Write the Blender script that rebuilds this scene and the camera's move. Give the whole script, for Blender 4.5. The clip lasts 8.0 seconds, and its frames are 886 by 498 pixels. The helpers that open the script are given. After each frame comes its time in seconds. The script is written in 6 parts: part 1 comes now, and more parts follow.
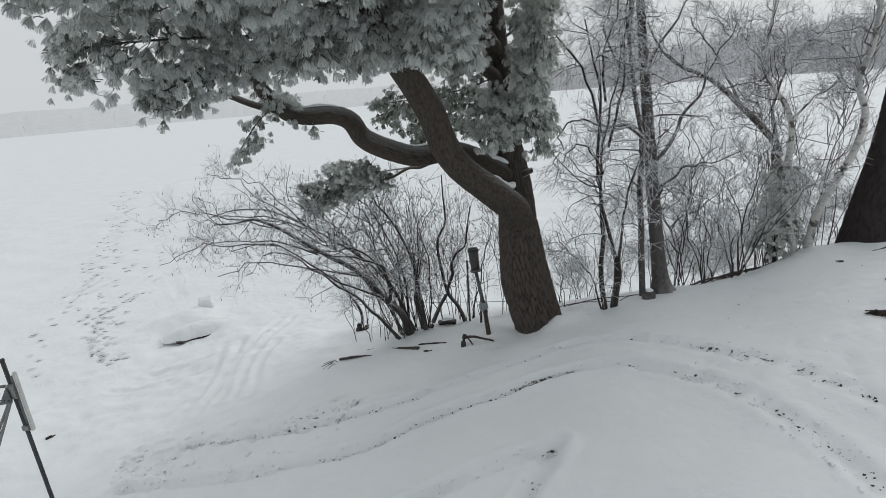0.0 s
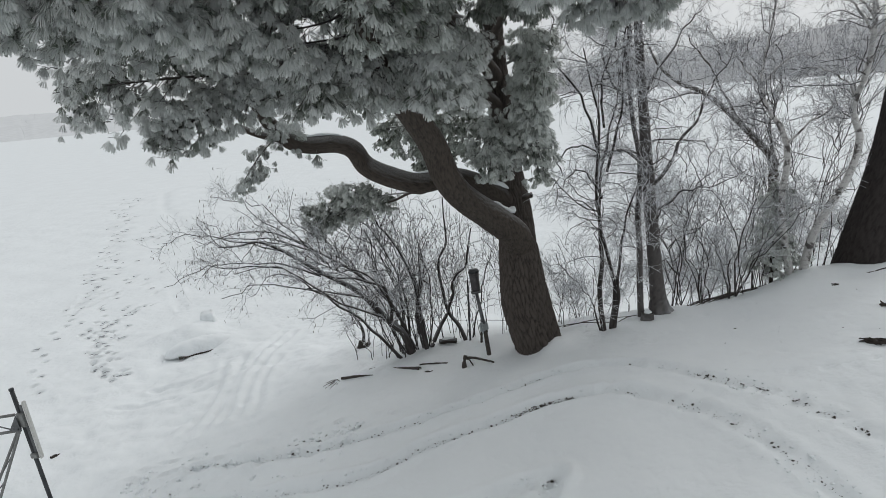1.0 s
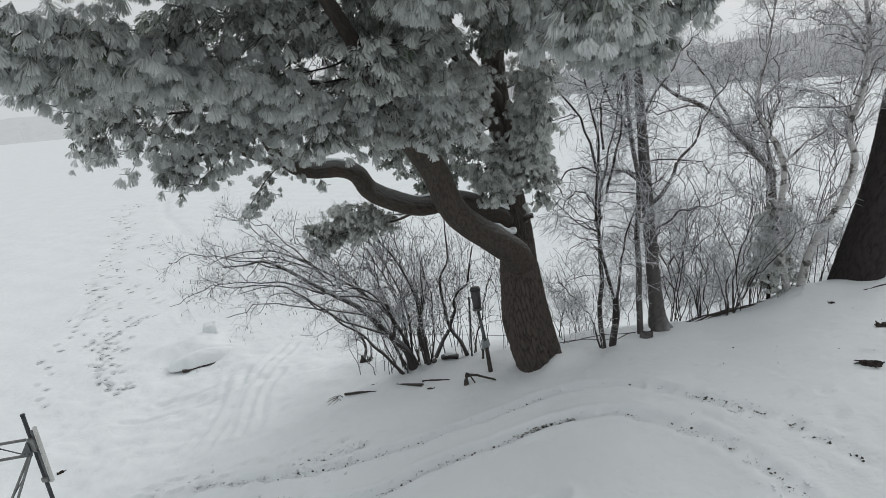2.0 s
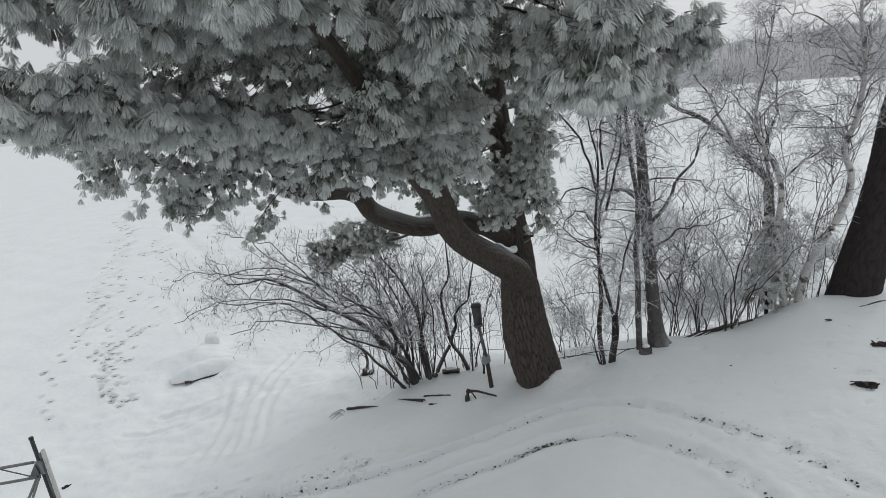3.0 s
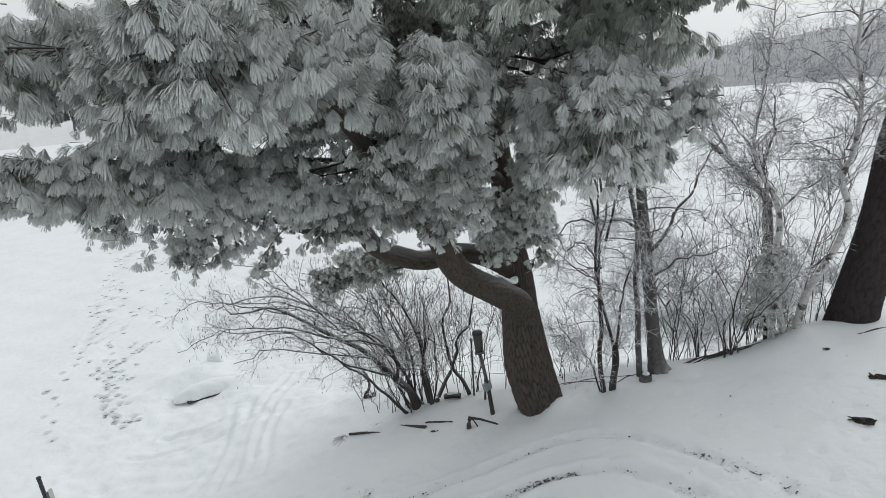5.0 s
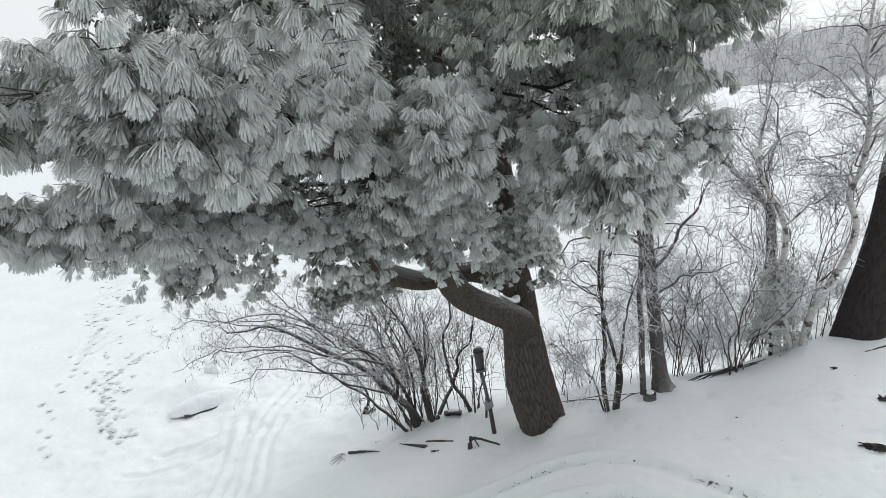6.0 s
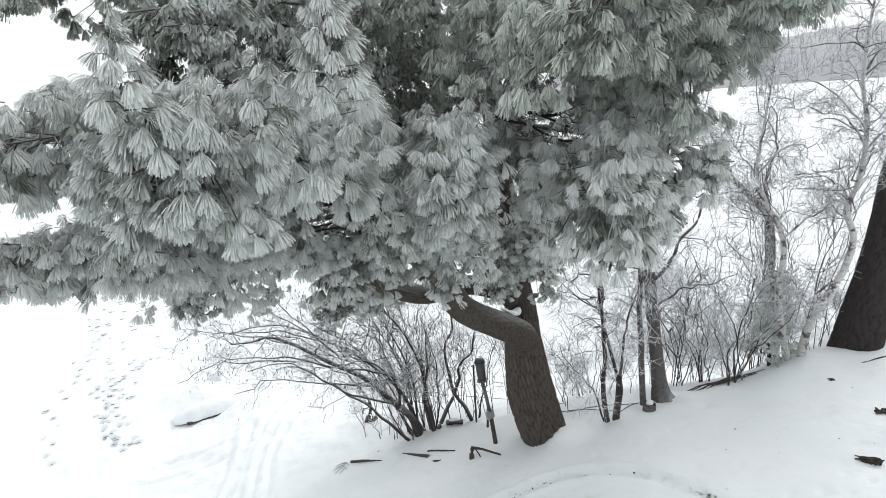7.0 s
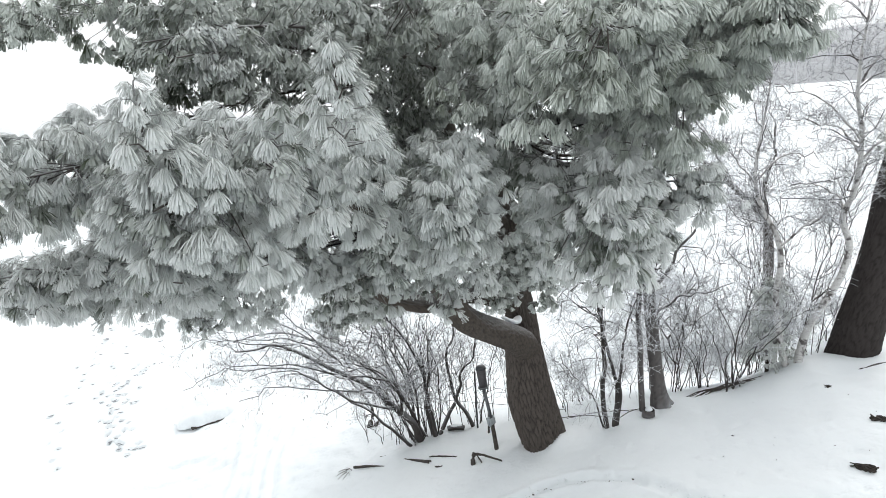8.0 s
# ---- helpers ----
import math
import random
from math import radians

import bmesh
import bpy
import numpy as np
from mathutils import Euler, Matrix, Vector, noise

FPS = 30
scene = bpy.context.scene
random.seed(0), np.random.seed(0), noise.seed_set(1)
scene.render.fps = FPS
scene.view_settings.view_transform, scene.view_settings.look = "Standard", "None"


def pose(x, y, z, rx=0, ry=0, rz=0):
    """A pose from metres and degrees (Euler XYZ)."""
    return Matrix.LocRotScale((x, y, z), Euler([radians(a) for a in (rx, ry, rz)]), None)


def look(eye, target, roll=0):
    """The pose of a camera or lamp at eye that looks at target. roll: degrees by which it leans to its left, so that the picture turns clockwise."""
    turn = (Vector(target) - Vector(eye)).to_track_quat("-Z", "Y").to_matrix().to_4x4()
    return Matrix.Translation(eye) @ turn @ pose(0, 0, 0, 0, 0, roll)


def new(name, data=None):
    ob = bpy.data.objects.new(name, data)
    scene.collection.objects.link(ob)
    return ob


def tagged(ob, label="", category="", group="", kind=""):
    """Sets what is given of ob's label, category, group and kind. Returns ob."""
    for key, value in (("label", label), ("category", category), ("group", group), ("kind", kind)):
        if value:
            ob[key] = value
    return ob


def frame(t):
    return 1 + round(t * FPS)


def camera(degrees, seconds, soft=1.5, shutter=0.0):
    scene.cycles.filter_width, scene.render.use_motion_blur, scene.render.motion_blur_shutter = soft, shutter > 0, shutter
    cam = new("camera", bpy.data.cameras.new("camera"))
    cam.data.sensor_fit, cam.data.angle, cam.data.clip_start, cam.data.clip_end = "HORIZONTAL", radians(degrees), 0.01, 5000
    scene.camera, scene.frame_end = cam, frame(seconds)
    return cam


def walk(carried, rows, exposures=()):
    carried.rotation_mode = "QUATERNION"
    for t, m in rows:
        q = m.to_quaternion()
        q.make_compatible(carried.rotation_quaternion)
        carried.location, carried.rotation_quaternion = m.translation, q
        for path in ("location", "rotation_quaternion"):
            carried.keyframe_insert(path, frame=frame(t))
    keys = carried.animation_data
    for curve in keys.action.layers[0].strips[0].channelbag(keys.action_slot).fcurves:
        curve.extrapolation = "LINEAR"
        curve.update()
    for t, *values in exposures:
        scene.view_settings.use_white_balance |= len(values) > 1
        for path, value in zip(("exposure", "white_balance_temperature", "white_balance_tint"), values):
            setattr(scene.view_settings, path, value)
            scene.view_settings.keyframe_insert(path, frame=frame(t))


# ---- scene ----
# The camera: a slow, nearly straight climb beside a frosted pine, looking a little down.
cam = camera(73.0, 8.0, 0.5)
PATH = [
    (0, (0.069, 0.225, 4.679), (-0.28, 2.123, 4.155), -4.8),
    (0.5, (0.073, 0.209, 4.87), (-0.275, 2.109, 4.352), -4.8),
    (1, (0.075, 0.179, 5.076), (-0.271, 2.08, 4.56), -4.8),
    (1.5, (0.06, 0.146, 5.267), (-0.284, 2.048, 4.752), -4.9),
    (3, (0.068, 0.082, 5.8), (-0.274, 1.985, 5.288), -5.0),
    (3.5, (0.067, 0.065, 5.957), (-0.274, 1.968, 5.445), -5.1),
    (4, (0.064, 0.047, 6.091), (-0.276, 1.95, 5.579), -5.1),
    (4.5, (0.068, 0.057, 6.221), (-0.272, 1.96, 5.71), -5.2),
    (4.7, (0.074, 0.067, 6.274), (-0.266, 1.971, 5.764), -5.1),
    (5.8, (0.033, 0.368, 6.553), (-0.305, 2.272, 6.046), -5.2),
    (6, (0.026, 0.401, 6.612), (-0.311, 2.306, 6.103), -5.2),
    (6.5, (0.024, 0.396, 6.754), (-0.313, 2.3, 6.245), -5.2),
    (7, (0.023, 0.335, 6.868), (-0.314, 2.24, 6.36), -5.2),
    (7.5, (0.034, 0.267, 6.965), (-0.303, 2.172, 6.459), -5.3),
    (8, (0.042, 0.223, 7.056), (-0.297, 2.128, 6.551), -5.3),
]
EXPOSURES = [(0.0, -0.22), (3.0, -0.23), (4.7, -0.08), (5.8, 0.18), (6.0, 0.24), (6.5, 0.43), (8.0, 0.73)]
walk(cam, [(t, look(eye, target, roll)) for t, eye, target, roll in PATH], EXPOSURES)

# ---- light: an overcast winter sky, very soft sun ----
world = bpy.data.worlds.new("overcast_sky")
scene.world = world
world.use_nodes = True
wn, wl = world.node_tree.nodes, world.node_tree.links
wn.clear()
sky = wn.new("ShaderNodeTexSky")
sky.sky_type, sky.sun_disc = "NISHITA", False
sky.sun_elevation, sky.sun_rotation = radians(30), radians(35)
sky.air_density, sky.dust_density, sky.ozone_density = 1.0, 6.0, 1.0
grey = wn.new("ShaderNodeHueSaturation")
grey.inputs["Saturation"].default_value = 0.12
cloud = wn.new("ShaderNodeMix")
cloud.data_type = "RGBA"
cloud.inputs["Factor"].default_value = 0.9
cloud.inputs["B"].default_value = (8.55, 8.88, 9.1, 1)
back = wn.new("ShaderNodeBackground")
back.inputs["Strength"].default_value = 0.091
wout = wn.new("ShaderNodeOutputWorld")
wl.new(sky.outputs["Color"], grey.inputs["Color"])
wl.new(grey.outputs["Color"], cloud.inputs["A"])
wl.new(cloud.outputs["Result"], back.inputs["Color"])
wl.new(back.outputs["Background"], wout.inputs["Surface"])
sun_data = bpy.data.lights.new("sun", "SUN")
sun_data.energy, sun_data.angle, sun_data.color = 0.9, radians(40), (1.0, 0.97, 0.93)
sun = new("sun", sun_data)
sun.matrix_world = look((30, 42, 30), (0, 0, 0))


# ---- materials ----
def material(name):
    m = bpy.data.materials.new(name)
    m.use_nodes = True
    return m, m.node_tree.nodes, m.node_tree.links, m.node_tree.nodes["Principled BSDF"]


def noise_node(n, l, scale, detail=4.0, rough=0.55, stretch=(1, 1, 1)):
    """A noise in the object's own metres."""
    tc = n.new("ShaderNodeTexCoord")
    mp = n.new("ShaderNodeMapping")
    mp.inputs["Scale"].default_value = stretch
    t = n.new("ShaderNodeTexNoise")
    t.inputs["Scale"].default_value, t.inputs["Detail"].default_value, t.inputs["Roughness"].default_value = scale, detail, rough
    l.new(tc.outputs["Object"], mp.inputs["Vector"])
    l.new(mp.outputs["Vector"], t.inputs["Vector"])
    return t.outputs["Fac"]


def ramp(n, l, fac, stops):
    r = n.new("ShaderNodeValToRGB")
    while len(r.color_ramp.elements) < len(stops):
        r.color_ramp.elements.new(0.5)
    for e, (p, c) in zip(r.color_ramp.elements, stops):
        e.position, e.color = p, (*c, 1)
    l.new(fac, r.inputs["Fac"])
    return r.outputs["Color"]


def blend(n, l, fac, a, b):
    m = n.new("ShaderNodeMix")
    m.data_type = "RGBA"
    for key, v in (("Factor", fac), ("A", a), ("B", b)):
        if isinstance(v, (tuple, float)):
            m.inputs[key].default_value = (*v, 1) if isinstance(v, tuple) else v
        else:
            l.new(v, m.inputs[key])
    return m.outputs["Result"]


def maths(n, l, op, a, b=None, clamp=False):
    m = n.new("ShaderNodeMath")
    m.operation, m.use_clamp = op, clamp
    for i, v in enumerate((a, b)):
        if isinstance(v, (int, float)):
            m.inputs[i].default_value = v
        elif v is not None:
            l.new(v, m.inputs[i])
    return m.outputs["Value"]


def bump(n, l, bsdf, heights, strength=0.5):
    """heights: pairs of a height output and its depth in metres."""
    last = None
    for h, d in heights:
        b = n.new("ShaderNodeBump")
        b.inputs["Strength"].default_value, b.inputs["Distance"].default_value = strength, d
        l.new(h, b.inputs["Height"])
        if last:
            l.new(last, b.inputs["Normal"])
        last = b.outputs["Normal"]
    l.new(last, bsdf.inputs["Normal"])


def up_face(n, l, low, high):
    """How far a face looks up, 0 to 1 between two slopes: where frost and snow settle."""
    g = n.new("ShaderNodeNewGeometry")
    s = n.new("ShaderNodeSeparateXYZ")
    l.new(g.outputs["Normal"], s.inputs["Vector"])
    r = n.new("ShaderNodeMapRange")
    r.inputs["From Min"].default_value, r.inputs["From Max"].default_value = low, high
    l.new(s.outputs["Z"], r.inputs["Value"])
    return r.outputs["Result"]


def snow_material(name="snow", tone=(0.82, 0.852, 0.868)):
    m, n, l, p = material(name)
    big, mid, fine = noise_node(n, l, 0.6), noise_node(n, l, 6, 5), noise_node(n, l, 70, 3)
    c = ramp(n, l, big, [(0.3, tuple(v * 0.95 for v in tone)), (0.7, tone)])
    l.new(c, p.inputs["Base Color"])
    p.inputs["Roughness"].default_value = 0.75
    p.inputs["Specular IOR Level"].default_value = 0.25
    bump(n, l, p, [(noise_node(n, l, 2.2, 3), 0.08), (mid, 0.035), (fine, 0.007)], 0.5)
    return m


def plain_material(name, dark, light, scale, roughness=0.7, metal=0.0, depth=0.004, stretch=(1, 1, 1)):
    m, n, l, p = material(name)
    a, b = noise_node(n, l, scale, 5, 0.6, stretch), noise_node(n, l, scale * 7, 3, 0.5, stretch)
    c = ramp(n, l, a, [(0.3, dark), (0.7, light)])
    c = blend(n, l, maths(n, l, "MULTIPLY", b, 0.5), c, tuple(0.6 * v for v in dark))
    l.new(c, p.inputs["Base Color"])
    p.inputs["Roughness"].default_value, p.inputs["Metallic"].default_value = roughness, metal
    bump(n, l, p, [(a, depth), (b, depth * 0.5)], 0.6)
    return m


def bark_material(name, furrow, plate, rim, frost=0.0, scale=9.0):
    """Furrowed bark: the mesh's own 'plate' value tells ridge from furrow; frost lies on what looks up."""
    m, n, l, p = material(name)
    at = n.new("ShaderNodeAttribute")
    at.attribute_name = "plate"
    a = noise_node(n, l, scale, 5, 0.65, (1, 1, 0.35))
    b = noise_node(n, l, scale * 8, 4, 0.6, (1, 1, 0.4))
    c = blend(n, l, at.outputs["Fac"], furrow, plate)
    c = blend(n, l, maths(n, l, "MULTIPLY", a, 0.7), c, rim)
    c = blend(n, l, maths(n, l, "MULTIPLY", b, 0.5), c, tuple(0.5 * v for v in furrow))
    if frost:
        f = maths(n, l, "MULTIPLY", up_face(n, l, 0.1, 0.8), maths(n, l, "ADD", b, frost - 0.5), True)
        c = blend(n, l, f, c, (0.7, 0.72, 0.74))
    l.new(c, p.inputs["Base Color"])
    p.inputs["Roughness"].default_value = 0.9
    p.inputs["Specular IOR Level"].default_value = 0.2
    bump(n, l, p, [(a, 0.012), (b, 0.006)], 0.7)
    return m


def twig_material(name, wood, frost, amount):
    """Thin twigs, unevenly rimmed with hoar frost, thicker on their upper side."""
    m, n, l, p = material(name)
    g = n.new("ShaderNodeNewGeometry")
    a = noise_node(n, l, 5, 3)
    f = maths(n, l, "ADD", maths(n, l, "MULTIPLY", up_face(n, l, -0.4, 0.9), 0.55), maths(n, l, "MULTIPLY", a, 0.5))
    f = maths(n, l, "ADD", f, maths(n, l, "MULTIPLY", g.outputs["Random Per Island"], 0.95))
    f = maths(n, l, "ADD", f, amount - 0.98, True)
    l.new(blend(n, l, f, wood, frost), p.inputs["Base Color"])
    p.inputs["Roughness"].default_value = 0.85
    return m


def needle_material(name, green, olive, rime, amount):
    """Frosted needles: green at heart, rimed on the upper side, each needle a little different."""
    m, n, l, p = material(name)
    g = n.new("ShaderNodeNewGeometry")
    o = n.new("ShaderNodeObjectInfo")
    a = noise_node(n, l, 1.6, 3)
    at = n.new("ShaderNodeAttribute")
    at.attribute_name = "along"
    c = blend(n, l, o.outputs["Random"], green, olive)
    c = blend(n, l, a, c, olive)
    f = maths(n, l, "MULTIPLY", up_face(n, l, -0.75, 0.85), 0.3)
    bare = ramp(n, l, g.outputs["Random Per Island"], [(0.0, (0.0, 0.0, 0.0)), (0.3, (1, 1, 1))])
    f = maths(n, l, "ADD", f, maths(n, l, "MULTIPLY", bare, 0.34))
    patch = ramp(n, l, noise_node(n, l, 1.9, 2), [(0.36, (0.0, 0.0, 0.0)), (0.6, (1, 1, 1))])
    f = maths(n, l, "ADD", f, maths(n, l, "MULTIPLY", patch, 0.34))
    f = maths(n, l, "ADD", f, maths(n, l, "MULTIPLY", at.outputs["Fac"], 0.24))
    f = maths(n, l, "ADD", f, amount - 0.83, True)
    l.new(blend(n, l, f, c, rime), p.inputs["Base Color"])
    p.inputs["Roughness"].default_value = 0.8
    p.inputs["Specular IOR Level"].default_value = 0.2
    return m


def birch_material(name):
    """Greyish-white birch bark with dark cross-marks and rough dark patches."""
    m, n, l, p = material(name)
    bands, blots, fine = noise_node(n, l, 9, 5, 0.7, (1, 1, 3)), noise_node(n, l, 4.5, 5, 0.65), noise_node(n, l, 60, 3)
    c = ramp(n, l, fine, [(0.3, (0.42, 0.41, 0.4)), (0.7, (0.6, 0.59, 0.58))])
    c = blend(n, l, ramp(n, l, bands, [(0.57, (0, 0, 0)), (0.68, (0.85, 0.85, 0.85))]), c, (0.06, 0.052, 0.05))
    c = blend(n, l, ramp(n, l, blots, [(0.52, (0, 0, 0)), (0.6, (0.9, 0.9, 0.9))]), c, (0.055, 0.045, 0.042))
    l.new(c, p.inputs["Base Color"])
    p.inputs["Roughness"].default_value = 0.8
    bump(n, l, p, [(bands, 0.006), (blots, 0.01), (fine, 0.003)], 0.6)
    return m


SNOW = snow_material()
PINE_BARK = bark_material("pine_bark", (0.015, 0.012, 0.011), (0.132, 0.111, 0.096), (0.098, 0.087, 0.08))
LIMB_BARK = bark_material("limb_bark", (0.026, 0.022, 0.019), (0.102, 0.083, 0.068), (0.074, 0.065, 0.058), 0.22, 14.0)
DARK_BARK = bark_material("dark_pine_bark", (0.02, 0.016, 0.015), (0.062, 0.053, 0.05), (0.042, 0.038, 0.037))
STEM_BARK = bark_material("frosted_stem_bark", (0.03, 0.026, 0.025), (0.07, 0.061, 0.057), (0.085, 0.078, 0.076), 0.38, 22.0)
FROSTED_BARK = bark_material("frost_patched_bark", (0.035, 0.03, 0.029), (0.11, 0.096, 0.09), (0.2, 0.195, 0.195), 0.5, 16.0)
BIRCH_BARK = birch_material("birch_bark")
BRANCH = twig_material("dark_branch", (0.05, 0.041, 0.038), (0.6, 0.62, 0.65), 0.1)
TWIG = twig_material("rimed_twig", (0.07, 0.058, 0.055), (0.72, 0.74, 0.77), 0.62)
TWIG_WHITE = twig_material("thickly_rimed_twig", (0.09, 0.078, 0.075), (0.8, 0.82, 0.85), 0.82)
PINE_TWIG = twig_material("pine_twig", (0.06, 0.05, 0.044), (0.55, 0.57, 0.57), 0.3)
NEEDLES = needle_material("rimed_needles", (0.055, 0.078, 0.048), (0.11, 0.108, 0.075), (0.65, 0.675, 0.665), 0.79)
HEAVY_NEEDLES = needle_material("heavily_rimed_needles", (0.055, 0.078, 0.048), (0.11, 0.108, 0.075), (0.69, 0.71, 0.7), 0.95)
# less rime, and the crown's inner shade put into the darker colour
INNER_NEEDLES = needle_material("shade_toned_needles", (0.045, 0.068, 0.042), (0.08, 0.092, 0.06), (0.6, 0.63, 0.61), 0.42)
GREEN_NEEDLES = needle_material("green_needles", (0.05, 0.075, 0.042), (0.085, 0.10, 0.055), (0.6, 0.63, 0.6), 0.35)
PART_NEEDLES = needle_material("partly_rimed_needles", (0.055, 0.085, 0.048), (0.10, 0.118, 0.065), (0.63, 0.665, 0.635), 0.63)
HANGING_NEEDLES = needle_material("hanging_rimed_needles", (0.055, 0.082, 0.05), (0.10, 0.114, 0.068), (0.67, 0.695, 0.675), 0.79)
CATKIN = plain_material("catkin", (0.08, 0.06, 0.05), (0.2, 0.17, 0.15), 40)
# grey of the flakes that paint shade into the footprints
PRINT_SHADE_GREY = plain_material("print_shade_grey", (0.2, 0.21, 0.22), (0.42, 0.44, 0.46), 14, 0.5, 0, 0.01)
LITTER = plain_material("leaf_litter", (0.02, 0.016, 0.013), (0.07, 0.055, 0.045), 25, 0.9, 0, 0.01)
DEAD_WOOD = plain_material("wet_dead_wood", (0.03, 0.025, 0.022), (0.085, 0.07, 0.06), 18, 0.8, 0, 0.01)
GALVANISED = plain_material("galvanised_pipe", (0.10, 0.105, 0.11), (0.2, 0.205, 0.21), 12, 0.5, 0.7, 0.001)
CLAMP_METAL = plain_material("dull_clamp_metal", (0.2, 0.205, 0.2), (0.33, 0.335, 0.33), 16, 0.55, 0.5, 0.002)
DARK_PIPE = plain_material("dark_leg_pipe", (0.03, 0.032, 0.036), (0.075, 0.08, 0.085), 9, 0.5, 0.3, 0.001)
VINYL = plain_material("white_vinyl", (0.62, 0.62, 0.6), (0.74, 0.74, 0.72), 6, 0.5, 0, 0.001)
FEEDER_MESH = plain_material("feeder_tube", (0.045, 0.042, 0.045), (0.12, 0.11, 0.115), 60, 0.6, 0, 0.003)
FEEDER_GREY = plain_material("grey_plastic", (0.28, 0.31, 0.32), (0.4, 0.43, 0.44), 8, 0.55, 0, 0.001)
# frosted greys, paled further to put the distance haze into the colour
HAZED_WOODS = plain_material("hazed_frosted_woods", (0.4, 0.405, 0.42), (0.52, 0.525, 0.54), 0.2, 0.95, 0, 0.3)
HAZED_TREES = plain_material("hazed_frosted_trees", (0.28, 0.285, 0.3), (0.44, 0.445, 0.46), 0.5, 0.95, 0, 0.3)
# the fog over the left shore is painted in as this pale colour
FOG_TINT_WOODS = plain_material("fog_tinted_woods", (0.72, 0.735, 0.75), (0.76, 0.775, 0.79), 0.05, 0.95, 0, 0.3)


# ---- mesh helpers ----
def mesh_object(name, verts, faces, mat, parent=None, label="", smooth=True, values=None):
    """One mesh from arrays; faces are all triangles or all quads. values: named point values, such as 'plate'."""
    me = bpy.data.meshes.new(name)
    verts, faces = np.asarray(verts, np.float32), np.asarray(faces, np.int32)
    k = faces.shape[1]
    me.vertices.add(len(verts))
    me.vertices.foreach_set("co", verts.ravel())
    me.loops.add(faces.size)
    me.loops.foreach_set("vertex_index", faces.ravel())
    me.polygons.add(len(faces))
    me.polygons.foreach_set("loop_start", np.arange(0, faces.size, k, dtype=np.int32))
    me.polygons.foreach_set("loop_total", np.full(len(faces), k, np.int32))
    me.polygons.foreach_set("use_smooth", np.full(len(faces), smooth))
    for key, v in (values or {}).items():
        me.attributes.new(key, "FLOAT", "POINT").data.foreach_set("value", np.asarray(v, np.float32))
    me.update(calc_edges=True)
    me.validate()
    me.materials.append(mat)
    ob = new(name, me)
    if parent:
        ob.parent = parent
        ob.matrix_parent_inverse = parent.matrix_basis.inverted()
    if label:
        tagged(ob, label)
    return ob


def part(name, bm, mat, parent, label="", smooth=False):
    """A bmesh, in world metres, as one mesh under a thing or a part."""
    me = bpy.data.meshes.new(name)
    bm.to_mesh(me)
    bm.free()
    me.materials.append(mat)
    for f in me.polygons:
        f.use_smooth = smooth
    ob = new(name, me)
    ob.parent = parent
    if parent:
        ob.matrix_parent_inverse = parent.matrix_basis.inverted()
    if label:
        tagged(ob, label)
    return ob


def thing(name, at, label, category, group="", kind=""):
    ob = new(name)
    ob.empty_display_size = 0.1
    ob.location = at
    ob.matrix_basis = Matrix.Translation(at)
    ob.matrix_world = Matrix.Translation(at)
    return tagged(ob, label, category, group, kind)


def curve_points(pts, step):
    """Points every step metres along a smooth line through pts, and their share of the way."""
    pts = np.asarray(pts, float)
    ext = np.vstack([2 * pts[0] - pts[1], pts, 2 * pts[-1] - pts[-2]])
    out, at = [], []
    for i in range(len(pts) - 1):
        a, b, c, d = ext[i:i + 4]
        m = max(2, int(np.linalg.norm(c - b) / step))
        for j in range(m):
            t = j / m
            out.append(0.5 * (2 * b + (c - a) * t + (2 * a - 5 * b + 4 * c - d) * t * t + (3 * b - a - 3 * c + d) * t ** 3))
            at.append((i + t) / (len(pts) - 1))
    return np.array(out + [pts[-1]]), np.array(at + [1.0])


def ring_frames(p):
    """Two directions square to each line of p (N, K, 3)."""
    d = np.gradient(p, axis=1)
    d /= np.linalg.norm(d, axis=2, keepdims=True) + 1e-9
    ref = np.where(np.abs(d[..., 2:3]) > 0.9, np.array([1.0, 0, 0]), np.array([0, 0, 1.0]))
    u = np.cross(d, ref)
    u /= np.linalg.norm(u, axis=2, keepdims=True) + 1e-9
    return u, np.cross(d, u)


def tubes(p, r, sides=3):
    """Tapered tubes along many lines at once: p (N, K, 3), r (N, K). Returns verts and quads."""
    n, k, _ = p.shape
    u, v = ring_frames(p)
    a = np.arange(sides) * 2 * np.pi / sides
    ring = u[:, :, None] * np.cos(a)[:, None] + v[:, :, None] * np.sin(a)[:, None]
    verts = (p[:, :, None] + ring * r[:, :, None, None]).reshape(-1, 3)
    i = np.arange(n)[:, None, None] * k * sides
    j = np.arange(k - 1)[:, None] * sides
    s = np.arange(sides)
    s2 = (s + 1) % sides
    q = np.stack([i + j + s, i + j + s2, i + j + sides + s2, i + j + sides + s], -1)
    return verts, q.reshape(-1, 4)


def cells(u, v, wrap, seed):
    """Distance to the edge between bark plates, over a sheet that closes every 'wrap' cells in u."""
    iu, iv = np.floor(u).astype(int), np.floor(v).astype(int)
    best = np.full(u.shape, 9.0)
    second = np.full(u.shape, 9.0)
    for du in (-1, 0, 1):
        for dv in (-1, 0, 1):
            cu, cv = iu + du, iv + dv
            h = np.sin((cu % wrap) * 127.1 + cv * 311.7 + seed * 17.3) * 43758.5453
            g = np.sin((cu % wrap) * 269.5 + cv * 183.3 + seed * 7.1) * 24634.6345
            d = np.hypot(cu + (h - np.floor(h)) - u, cv + (g - np.floor(g)) - v)
            second = np.where(d < best, best, np.minimum(second, d))
            best = np.minimum(best, d)
    return second - best


